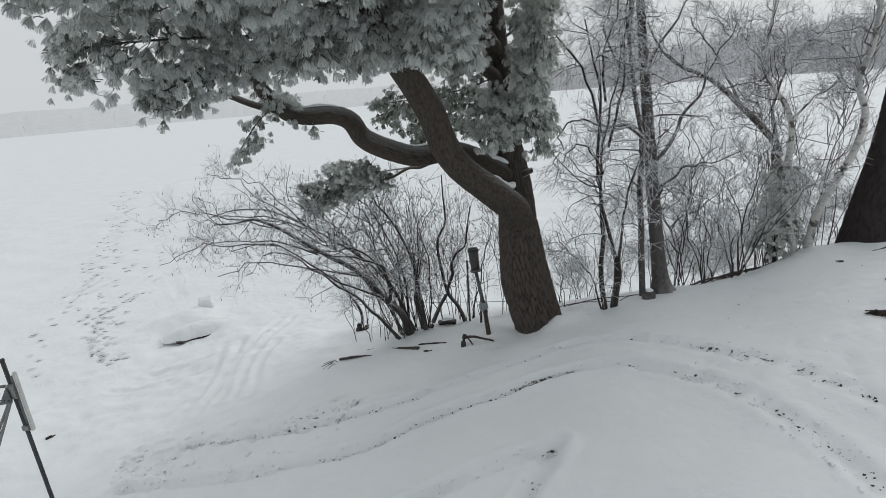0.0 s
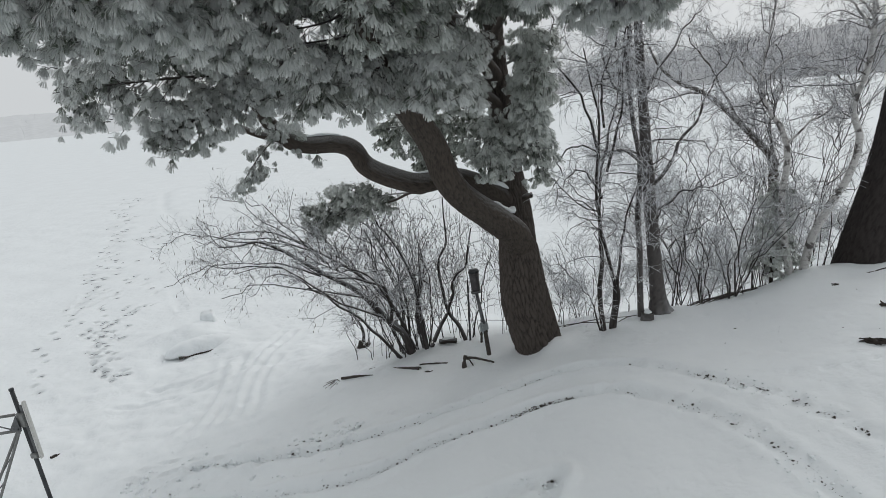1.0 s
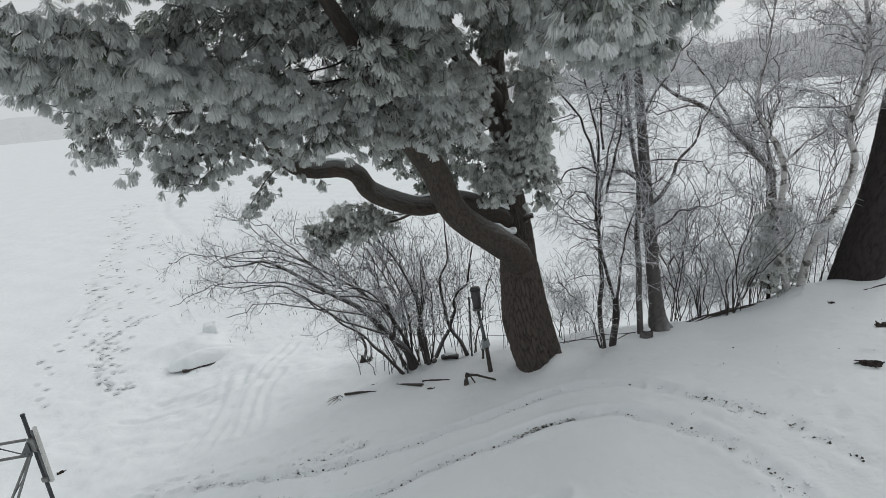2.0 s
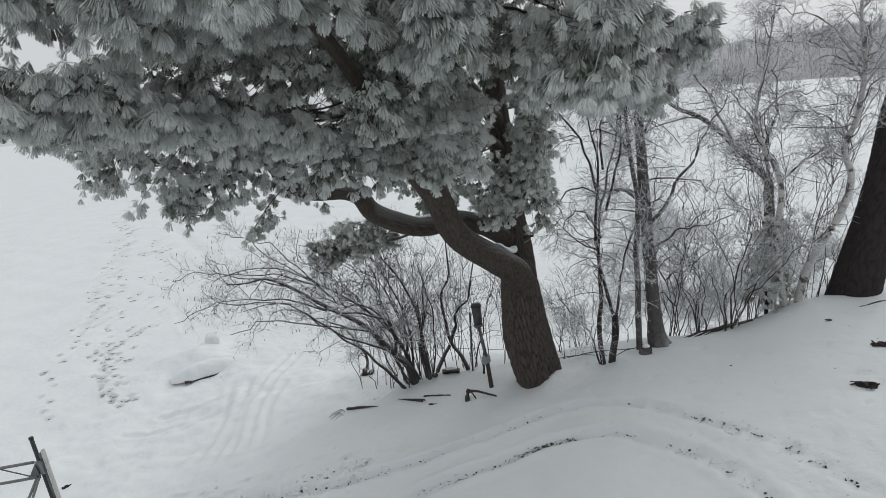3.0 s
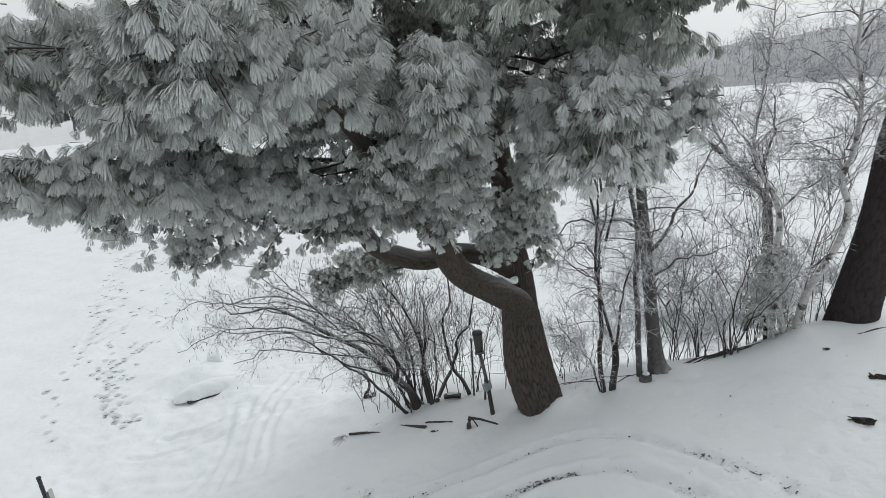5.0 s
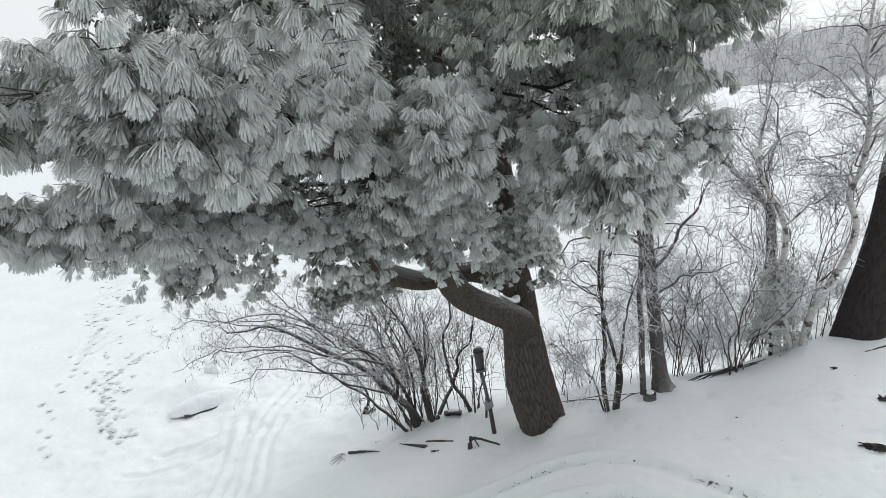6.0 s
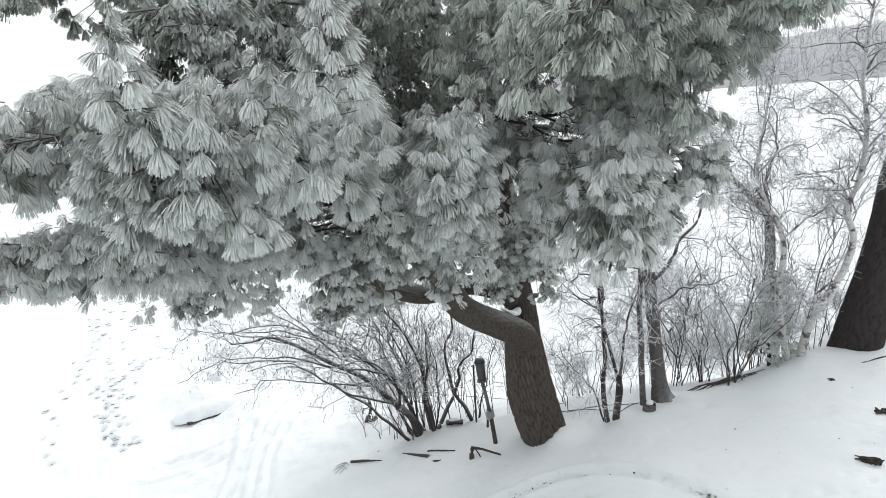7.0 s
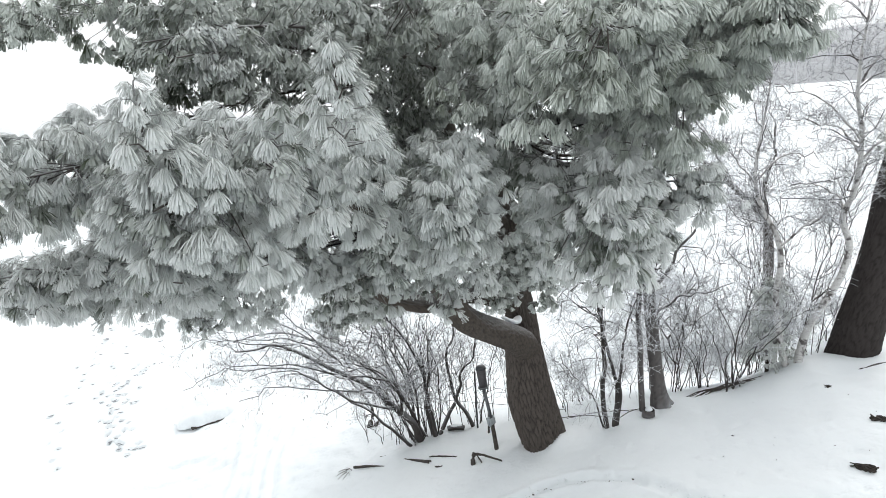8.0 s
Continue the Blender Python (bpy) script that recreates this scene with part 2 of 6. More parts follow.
def barked_limb(name, pts, radii, mat, parent, label="", around=64, step=0.04, plate=0.09, tall=2.6, relief=0.02, seed=1, flare=0.0):
    """A trunk or limb with furrowed bark modelled as relief. radii: one for each point."""
    p, at = curve_points(pts, step)
    r = np.interp(at, np.linspace(0, 1, len(radii)), radii)
    along = np.concatenate([[0], np.cumsum(np.linalg.norm(np.diff(p, axis=0), axis=1))])
    u, v = ring_frames(p[None])
    a = np.arange(around) * 2 * np.pi / around
    wrap = max(5, round(2 * np.pi * radii[0] / plate))
    gu = np.broadcast_to(a[None] / (2 * np.pi) * wrap, (len(p), around))
    gv = np.broadcast_to(along[:, None] / (plate * tall), gu.shape)
    wob = 0.45 * np.sin(gv * 2.3 + 5 * np.sin(a)[None] + seed) + 0.3 * np.sin(gv * 5.1 + 3 * np.cos(2 * a)[None])
    e = cells(gu + 0.55 * wob, gv + 0.5 * np.sin(3 * a + seed)[None] + 0.3 * np.sin(7 * a)[None], wrap, seed)
    e2 = cells(gu * 2 + wob * 1.5, gv * 3.1, wrap * 2, seed + 5)
    h = np.clip(e / 0.3, 0, 1) ** 0.6
    rr = r[:, None] * (1 + 0.04 * np.sin(2 * a + along[:, None] * 1.3 + seed) + 0.03 * np.sin(3 * a - along[:, None] * 2.1))
    rr = rr + flare * np.exp(-along[:, None] / 0.28) * (1 + 0.55 * np.sin(5 * a + 1.2)[None])
    rr = rr + relief * (h - 0.6) + relief * 0.35 * (np.clip(e2 / 0.3, 0, 1) - 0.5)
    ring = u[0][:, None] * np.cos(a)[:, None] + v[0][:, None] * np.sin(a)[:, None]
    verts = (p[:, None] + ring * rr[..., None]).reshape(-1, 3)
    j = np.arange(len(p) - 1)[:, None] * around
    s = np.arange(around)
    q = np.stack([j + s, j + (s + 1) % around, j + around + (s + 1) % around, j + around + s], -1).reshape(-1, 4)
    verts = np.vstack([verts, p[:1], p[-1:]])
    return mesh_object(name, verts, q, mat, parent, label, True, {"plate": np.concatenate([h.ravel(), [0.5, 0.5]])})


def grow(rng, p0, d0, length, radius, points=5, wander=0.25, lift=0.0):
    """Many thin shoots at once; each bends at random and a little up or down. Returns lines (N, K, 3) and radii."""
    n = len(p0)
    p = np.zeros((n, points, 3))
    p[:, 0] = p0
    d = d0 / (np.linalg.norm(d0, axis=1, keepdims=True) + 1e-9)
    for k in range(1, points):
        d = d + rng.normal(0, wander, (n, 3)) + np.array([0, 0, lift])
        d /= np.linalg.norm(d, axis=1, keepdims=True)
        p[:, k] = p[:, k - 1] + d * (length / (points - 1))[:, None]
    r = radius[:, None] * np.linspace(1, 0.45, points)[None]
    return p, r


def offshoots(rng, p, count, low=0.25, spread=0.8, lift=0.15, share=None):
    """Start points and directions of side shoots on lines p, 'count' for each line, or dealt out by 'share'. Also which line each is on."""
    n, k, _ = p.shape
    i = np.repeat(np.arange(n), count) if share is None else np.sort(rng.choice(n, n * count, p=share))
    f = rng.uniform(low, 1.0, len(i)) * (k - 1)
    a = np.minimum(f.astype(int), k - 2)
    t = (f - a)[:, None]
    start = p[i, a] * (1 - t) + p[i, a + 1] * t
    d = p[i, a + 1] - p[i, a]
    d /= np.linalg.norm(d, axis=1, keepdims=True) + 1e-9
    side = rng.normal(0, 1, (len(i), 3))
    side -= (side * d).sum(1, keepdims=True) * d
    side /= np.linalg.norm(side, axis=1, keepdims=True) + 1e-9
    return start, d * (1 - spread * 0.5) + side * spread + np.array([0, 0, lift]), 1 - f / (k - 1) * 0.5, i


def resample(pts, k):
    p, at = curve_points(pts, 0.05)
    f = np.linspace(0, len(p) - 1, k)
    return np.stack([np.interp(f, np.arange(len(p)), p[:, i]) for i in range(3)], 1)


def bare_tree(name, label, category, seed, stems, first=(10, 0.9), second=(6, 0.45), third=(4, 0.22), low=0.3, lift=0.12, spread=0.8,
              stem_mat=None, twig_mat=None, droop=0.0, group="", thin=0.0045, catkins=0):
    """A leafless tree or shrub. stems: (points, thick radius, thin radius). first, second, third: how many shoots on each line, and their length."""
    rng = np.random.default_rng(seed)
    root = thing(name, stems[0][0][0], label, category, group)
    lines = []
    for pts, r0, r1 in stems:
        p = resample(pts, 14)[None]
        if r0 <= 0.12:
            kink = np.cumsum(rng.normal(0, 0.075 if r0 <= 0.03 else 0.06 if r0 <= 0.065 else 0.04, (14, 3)), axis=0) * np.linspace(0, 1, 14)[:, None]
            p = p + (kink - np.linspace(0, 1, 14)[:, None] * kink[-1] * 0.7)[None]
            pts = p[0]
        if r0 > 0.03:
            barked_limb("stem", pts, [r0, (r0 + r1) * 0.5, r1], stem_mat or STEM_BARK, root, "", 20, 0.05, 0.04, 3, r0 * 0.1, seed, r0 * 0.6 if r0 > 0.12 else 0.0)
        else:
            v, q = tubes(p, np.linspace(r0, r1, 14)[None], 6)
            mesh_object("stem", v, q, stem_mat or STEM_BARK, root, "", True, {"plate": np.full(len(v), 0.7)})
        lines.append(p[0])
    p = np.array(lines)
    reach = np.linalg.norm(p[:, -1] - p[:, 0], axis=1)
    made_v, made_q, base = [], [], 0
    tips = None
    for level, (count, length) in enumerate((first, second, third)):
        if not count:
            break
        s, d, f, on = offshoots(rng, p, count, low if level == 0 else 0.15, spread, lift, reach / reach.sum() if level == 0 else None)
        ln = length * rng.uniform(0.45, 1.35, len(s)) * f * (1.0, 1.15, 1.2)[level]
        if level == 0:
            ln *= np.clip(reach / 3.0, 0.45, 1.3)[on]
        rad = np.full(len(s), (0.0095, 0.0045, thin * 0.8)[level]) * rng.uniform(0.7, 1.3, len(s))
        if level == 0:
            rad *= np.clip(ln / 0.8, 0.5, 1.6)
        p, r = grow(rng, s, d, ln, rad, (6, 4, 2)[level], (0.32, 0.28, 0.2)[level], lift * 0.3 - droop * (0.05, 0.12, 0.2)[level])
        v, q = tubes(p, r, 3)
        made_v.append(v)
        made_q.append(q + base)
        base += len(v)
        tips = p
    cut = len(made_v[0])
    br = mesh_object("branchwork", made_v[0], made_q[0], BRANCH, root, "dark leafless branches with frost on their upper side", True)
    tw = mesh_object("crown", np.vstack(made_v[1:]), np.vstack(made_q[1:]) - cut, twig_mat or TWIG, root, "thin leafless twigs white with hoar frost", True)
    tagged(br, kind="stuff")
    tagged(tw, kind="stuff")
    if catkins:
        pick = rng.choice(len(tips), min(catkins, len(tips)), replace=False)
        s = tips[pick, -1]
        p, r = grow(rng, s, np.tile([0, 0, -1.0], (len(s), 1)), rng.uniform(0.035, 0.07, len(s)), np.full(len(s), 0.006), 4, 0.12, -0.3)
        r[:, 0], r[:, 1], r[:, 2], r[:, 3] = 0.002, 0.006, 0.0065, 0.002
        v, q = tubes(p, r, 4)
        tagged(mesh_object("catkin_cluster", v, q, CATKIN, root, "small brown hanging catkins"), kind="stuff")
    return root


# ---- ground: snow-covered yard that falls to a frozen lake, one sheet to the horizon ----
LAKE = -1.61
TX = np.arange(-40, 40, 0.1)
TZ = np.interp(TX, [-14, -9.5, -6.5, -4.1, -2.6, -0.27, 1, 1.9, 3.4, 4.4, 6, 9, 16], [-1.61, -1.58, -0.98, -0.38, 0.0, 0.49, 0.83, 0.96, 1.14, 1.28, 1.5, 1.9, 2.3])
bell = np.exp(-0.5 * (np.arange(-15, 16) / 6.0) ** 2)
TZ = np.convolve(np.pad(TZ, 15, mode="edge"), bell / bell.sum(), "valid")


def smooth_step(s):
    s = np.clip(s, 0, 1)
    return s * s * (3 - 2 * s)


def terrain(x, y):
    """The snow's height in the large: the sloping yard, its bank, the lake."""
    b = np.interp(x, TX, TZ)
    b = b - (b - LAKE) / 2.3 * 0.13 * np.clip(y - 8.2, 0, 6) * np.interp(x, [3, 5], [1, 0.4])
    e = np.interp(x, [-9, -4, -2, 0, 2, 3.8, 4.6, 5, 5.7, 7, 30], [12, 12.2, 12.2, 11.5, 11.9, 11.5, 11.5, 11.8, 12.3, 13.8, 22])
    b = b - 0.2 * smooth_step((x - 4.6) / 1.6) * smooth_step((y - 10.6) / 1.6)
    return LAKE + (b - LAKE) * (1 - smooth_step((y - e) / 6.0))


def near_line(x, y, pts):
    """Distance from each point of the sheet to a line in plan."""
    c, _ = curve_points([(*q, 0) for q in pts], 0.15)
    d = np.full(x.shape, 99.0)
    for a, b in zip(c[:-1, :2], c[1:, :2]):
        w = (np.abs(x - a[0]) < 0.9) & (np.abs(y - a[1]) < 0.9)
        if not w.any():
            continue
        ab = b - a
        t = np.clip(((x[w] - a[0]) * ab[0] + (y[w] - a[1]) * ab[1]) / (ab @ ab + 1e-9), 0, 1)
        d[w] = np.minimum(d[w], np.hypot(x[w] - a[0] - t * ab[0], y[w] - a[1] - t * ab[1]))
    return d


RUT_INNER = [(-6.6, 7.3), (-5.2, 7.1), (-3.77, 7.02), (-2.53, 7.08), (-1.78, 7.5), (-0.74, 7.85), (-0.1, 8.1), (0.69, 8.08), (1.12, 7.94), (1.64, 7.52), (2.16, 6.97), (2.45, 6.4), (2.7, 5.7), (2.85, 5.0), (2.9, 3.8)]
RUT_OUTER = [(-6.0, 8.25), (-4.42, 8.01), (-3.25, 8.05), (-2.06, 8.29), (-1.07, 8.66), (-0.19, 9.12), (0.62, 9.12), (1.23, 8.91), (1.69, 8.52), (2.19, 8.09), (2.79, 7.5), (3.19, 6.88), (3.4, 6.5), (3.6, 6.0), (3.75, 5.0)]
RUT_NEAR = [(-2.0, 5.55), (-1.14, 5.94), (-0.63, 6.17), (0.06, 6.37)]
RUT_CUT = [(-0.5, 5.1), (-0.29, 5.57), (-0.11, 5.9), (0.05, 6.26)]
SLED = []
SLED.append([(-6.5, 10.0), (-6.7, 10.6), (-7.16, 11.92), (-7.7, 14.0), (-7.8, 15.8)])
SLED.append([(-6.2, 10.0), (-6.4, 10.6), (-6.86, 11.9), (-7.35, 14.0), (-7.4, 15.7)])
SLED.append([(-6.9, 10.2), (-7.1, 10.9), (-7.5, 12.2), (-8.1, 14.0)])
SLED.append([(-6.75, 9.6), (-6.95, 10.7), (-7.3, 12.0), (-7.75, 13.2)])
SLED.append([(-5.9, 10.2), (-6.15, 10.9), (-6.6, 12.0), (-6.9, 13.6)])
SLED.append([(-7.3, 9.9), (-7.4, 10.8), (-7.75, 12.0), (-8.5, 13.6)])
SLED.append([(-9.8, 12.3), (-8.8, 12.6), (-8.0, 13.3), (-7.6, 14.4)])
SLED.append([(-10.2, 11.4), (-9.0, 11.6), (-8.0, 12.2), (-7.3, 13.2)])
SLED.append([(-14.82, 20.83), (-13.7, 19.29), (-12.59, 17.94)])
SLED.append([(-14.55, 20.81), (-13.46, 19.28), (-12.42, 18.03)])
SLED.append([(-16.84, 17.82), (-17.42, 18.93), (-18.23, 20.43)])
SLED.append([(-16.64, 17.81), (-17.22, 18.92), (-17.96, 20.29)])
SLED.append([(-32.37, 46.9), (-27.5, 39.5), (-24.36, 35.74), (-18.67, 29.28), (-14.07, 25.17)])
SLED.append([(-35.6, 40.0), (-34, 42.2), (-33, 43.0)])
TRAILS = []
TRAILS.append(([(-12.95, 12.08), (-13.95, 13.06), (-14.99, 14.43), (-15.8, 15.69), (-16.1, 16.67), (-17.0, 18.4)], 0.16, 13, 0.24))
TRAILS.append(([(-17.0, 18.4), (-18.33, 20.56), (-19.63, 22.55), (-20.88, 24.62), (-22.67, 27.6), (-25.0, 31.2)], 0.4, 46, 0.2))
TRAILS.append(([(-25.0, 31.2), (-27.6, 35.0), (-30.0, 38.8), (-33.6, 44.4)], 0.6, 40, 0.2))
TRAILS.append(([(-11.22, 12.87), (-12.21, 13.78), (-12.75, 14.28), (-13.42, 14.99), (-14.01, 15.97), (-15.07, 17.09)], 0.36, 52, 0.19))
TRAILS.append(([(-13.55, 15.37), (-15.72, 18.07), (-16.75, 19.74), (-18.05, 21.72), (-19.95, 24.11), (-21.47, 26.0)], 0.6, 50, 0.17))
TRAILS.append(([(-14.41, 17.55), (-14.37, 18.01), (-14.28, 18.41), (-14.05, 18.65)], 0.1, 9, 0.17))
TRAILS.append(([(-15.24, 19.89), (-16.04, 21.57), (-17.73, 24.72), (-19.33, 27.18), (-21.06, 29.19), (-23.69, 32.4)], 0.35, 20, 0.17))
TRAILS.append(([(-22.49, 29.3), (-21.72, 29.5), (-21.2, 29.95)], 0.3, 9, 0.15))
TRAILS.append(([(-7.4, 8.3), (-6.8, 8.4), (-5.87, 8.17), (-5.3, 8.3)], 0.35, 20, 0.06))
TRAILS.append(([(-6.5, 7.4), (-5.9, 7.6), (-4.6, 8.0), (-3.3, 8.6)], 0.3, 14, 0.05))
TRAILS.append(([(-5.4, 8.7), (-4.2, 8.6), (-3.2, 8.7), (-2.4, 8.9)], 0.15, 12, 0.04))


def lumps(x, y, size, seed):
    """Smooth uneven noise over the plan, -1 to 1, with lumps of about that size in metres."""
    u, v = x / size, y / size
    i, j = np.floor(u), np.floor(v)

    def corner(a, b):
        h = np.sin(a * 127.1 + b * 311.7 + seed * 74.7) * 43758.5453
        return (h - np.floor(h)) * 2 - 1
    fu, fv = smooth_step(u - i), smooth_step(v - j)
    low = corner(i, j) * (1 - fu) + corner(i + 1, j) * fu
    high = corner(i, j + 1) * (1 - fu) + corner(i + 1, j + 1) * fu
    return low * (1 - fv) + high * fv


def axis_steps(parts):
    out = [parts[0][0]]
    for start, end, step in parts:
        out += list(np.linspace(start, end, max(1, round((end - start) / step)) + 1)[1:])
    return np.array(out)


PRINT_SHADES = []


def build_ground():
    rng = np.random.default_rng(4)
    gx = axis_steps([(-2500, -300, 200), (-300, -60, 20), (-60, -34, 2), (-34, -18, 0.22), (-18, -6.8, 0.075), (-6.8, 5.4, 0.055), (5.4, 8.5, 0.12), (8.5, 30, 1.5), (30, 300, 20), (300, 2500, 200)])
    gy = axis_steps([(-2000, -60, 190), (-60, -4, 4), (-4, 4, 0.5), (4, 9.6, 0.055), (9.6, 18.5, 0.075), (18.5, 24, 0.18), (24, 47, 0.35), (47, 60, 2), (60, 300, 12), (300, 2600, 230)])
    x, y = np.meshgrid(gx, gy)
    z = terrain(x, y)
    roll = 0.03 * np.sin(x * 1.1 + 0.7 * np.sin(y * 0.9)) * np.sin(y * 0.8 + 0.5) + 0.018 * np.sin(2.3 * x + 1.7 * y) * np.sin(1.9 * y - x)
    z += roll * np.where(y < 60, 1, 0)
    close = np.exp(-np.clip(np.hypot(x + 3, y - 10) - 18, 0, None) / 4)
    trampled = np.exp(-((x + 8) / 4.5) ** 2 - ((y - 11.5) / 4.5) ** 2)
    z += close * (0.022 * lumps(x, y, 0.9, 1) + 0.009 * lumps(x, y, 0.32, 2) + 0.005 * lumps(x, y, 0.14, 3))
    z += trampled * (0.06 * lumps(x, y, 0.55, 4) + 0.05 * lumps(x, y, 0.26, 5))
    z += np.exp(-((x + 10.4) / 1.5) ** 4 - ((y - 15.4) / 1.3) ** 4) * (0.05 * lumps(x, y, 0.7, 41) + 0.035 * lumps(x, y, 0.3, 42))
    churned = np.exp(-((x + 5.6) / 1.9) ** 4 - ((y - 7.95 - 0.16 * (x + 5.6)) / 0.6) ** 4)
    z += churned * (0.035 * np.maximum(lumps(x, y, 0.3, 31), -0.6) + 0.03 * lumps(x, y, 0.15, 32))
    # wheel ruts, with a low ridge pushed up on both sides and small broken lumps in them
    crumb = np.sin(x * 41 + 3 * np.sin(y * 23)) * np.sin(y * 37 + 2 * np.sin(x * 29))
    for pts, deep in ((RUT_INNER, 0.095), (RUT_OUTER, 0.085), (RUT_NEAR, 0.08), (RUT_CUT, 0.085)):
        d = near_line(x, y, pts)
        deep = deep * np.interp(x, [0.8, 2.4], [1, 0.32])
        z += -deep * np.exp(-(d / 0.11) ** 4) + 0.45 * deep * np.exp(-((d - 0.21) / 0.07) ** 2) * (1 + 0.6 * lumps(x, y, 0.25, 8)) + (0.012 * crumb + 0.034 * lumps(x, y, 0.15, 21)) * np.exp(-(d / 0.2) ** 2)
    for pts in SLED:
        d = near_line(x, y, pts)
        z += -(0.058 + 0.07 * np.clip((y - 21) / 8, 0, 1)) * np.exp(-(d / (0.065 + 0.16 * np.clip((y - 21) / 8, 0, 1))) ** 2) + 0.026 * np.exp(-((d - 0.18) / 0.08) ** 2)
    # footprints
    for pts, wide, count, deep in TRAILS:
        c, _ = curve_points([(*q, 0) for q in pts], 0.1)
        for i in np.linspace(0, len(c) - 2, count).astype(int):
            ux, uy = (c[i + 1] - c[i])[:2] / (np.linalg.norm(c[i + 1] - c[i]) + 1e-9)
            k = rng.normal(0, wide * 0.75)
            px, py = c[i, 0] - uy * k, c[i, 1] + ux * k
            w = (np.abs(x - px) < 0.8) & (np.abs(y - py) < 0.8)
            a = (x[w] - px) * ux + (y[w] - py) * uy
            b = -(x[w] - px) * uy + (y[w] - py) * ux
            far_off = np.clip((py - 19) / 12, 0, 1)
            q = (a / (0.11 + 0.13 * far_off)) ** 2 + (b / (0.06 + 0.12 * far_off)) ** 2
            # most deep prints get a grey flake for their shade
            if deep > 0.1 and rng.uniform() < 0.75:
                PRINT_SHADES.append((px, py, 0.45 + rng.normal(0, 0.4), rng.uniform(0.3, 0.95) * (1 + 0.6 * far_off)))
            z[w] += -deep * rng.uniform(0.5, 1.1) * np.exp(-q ** 2) + 0.02 * np.exp(-((np.sqrt(q) - 1.6) / 0.4) ** 2)
    # shallow dimples over the yard and drifts round the pine's foot
    for _ in range(210):
        px, py = rng.uniform(0.5, 6.8), rng.uniform(7.0, 12.6)
        w = (np.abs(x - px) < 0.3) & (np.abs(y - py) < 0.3)
        z[w] -= rng.uniform(0.01, 0.045) * np.exp(-((x[w] - px) ** 2 + (y[w] - py) ** 2) / rng.uniform(0.04, 0.08) ** 2)
    for px, py, h, s in ((0.1, 10.7, 0.16, 0.22), (-0.2, 10.4, -0.05, 0.3), (-2.7, 11.7, 0.1, 0.5), (-1.3, 11.5, 0.1, 0.35), (-10.6, 16.2, 0.2, 0.4), (-10.9, 15.6, 0.24, 0.4), (-11.5, 15.2, 0.2, 0.35), (-10.3, 15.3, 0.2, 0.5), (-9.4, 15.3, 0.14, 0.45), (-11.6, 14.4, 0.08, 0.4), (1.5, 11.2, 0.06, 0.5), (-4.6, 13.3, 0.1, 0.4), (5.0, 12.3, 0.08, 0.4), (6.3, 12.6, 0.1, 0.6)):
        z += h * np.exp(-((x - px) ** 2 + (y - py) ** 2) / (2 * s * s))
    ny, nx = x.shape
    i = np.arange(ny - 1)[:, None] * nx + np.arange(nx - 1)
    q = np.stack([i, i + 1, i + nx + 1, i + nx], -1).reshape(-1, 4)
    ob = mesh_object("ground", np.stack([x, y, z], -1).reshape(-1, 3), q, SNOW, None, "", True)
    return tagged(ob, "snow-covered yard with wheel ruts sloping to a frozen lake", "snow", kind="structure")


ground = build_ground()


def print_shade_marks():
    """Shade inside the footprints on the ice, put in as thin uneven grey flakes, past counting."""
    rng = np.random.default_rng(12)
    vs, fs = [], []
    for k, (px, py, turn, size) in enumerate(PRINT_SHADES):
        c, s = math.cos(turn), math.sin(turn)
        a = np.arange(7) * 2 * np.pi / 7
        r = size * rng.uniform(0.3, 1.25, 7)
        u, v = np.cos(a) * r * 0.15, np.sin(a) * r * 0.05
        w = size * 0.03
        x, y = px + u * c - v * s + w * c, py + u * s + v * c + w * s
        z = np.full(7, float(terrain(np.array(px), np.array(py)))) + rng.uniform(-0.012, 0.012, 7)
        vs += [np.stack([x, y, z], 1), np.array([[px + w * c, py + w * s, z.mean() + 0.02]])]
        fs.append(np.stack([np.arange(7), (np.arange(7) + 1) % 7, np.full(7, 7)], 1) + 8 * k)
    ob = mesh_object("slush", np.vstack(vs), np.vstack(fs), PRINT_SHADE_GREY, None, "", False)
    return tagged(ob, "grey flakes that paint shade inside footprints on the ice", "slush", kind="stuff")


print_shade_marks()


def on_ground(x, y, up=0.0):
    return (x, y, float(terrain(np.array(x), np.array(y))) + up)


# ---- the far shore: frosted woods on low hills, haze and fog put into their colours ----
def hill(name, label, mat, seed, a0, a1, near, far, height, ragged):
    """A low wooded ridge between two bearings (degrees from straight ahead, to the right), as a wall of ground with an uneven top."""
    rng = np.random.default_rng(seed)
    n, m = 240, 7
    a = np.radians(np.linspace(a0, a1, n))
    dist = np.interp(np.linspace(0, 1, n), np.linspace(0, 1, len(near)), near)
    top = np.interp(np.linspace(0, 1, n), np.linspace(0, 1, len(height)), height)
    f = np.linspace(0, 1, m)
    r = dist[:, None] + (far - dist[:, None]) * f
    x, y = np.sin(a)[:, None] * r, np.cos(a)[:, None] * r
    rag = rng.normal(0, ragged, (n, m)) + 2 * ragged * np.sin(a[:, None] * 60 + f * 3) * f
    z = LAKE - 0.5 + top[:, None] * (np.sqrt(f) + rag * (f > 0))
    i = np.arange(n - 1)[:, None] * m + np.arange(m - 1)
    q = np.stack([i, i + m, i + m + 1, i + 1], -1).reshape(-1, 4)
    return tagged(mesh_object(name, np.stack([x, y, z], -1).reshape(-1, 3), q, mat), label, "hill", kind="structure")


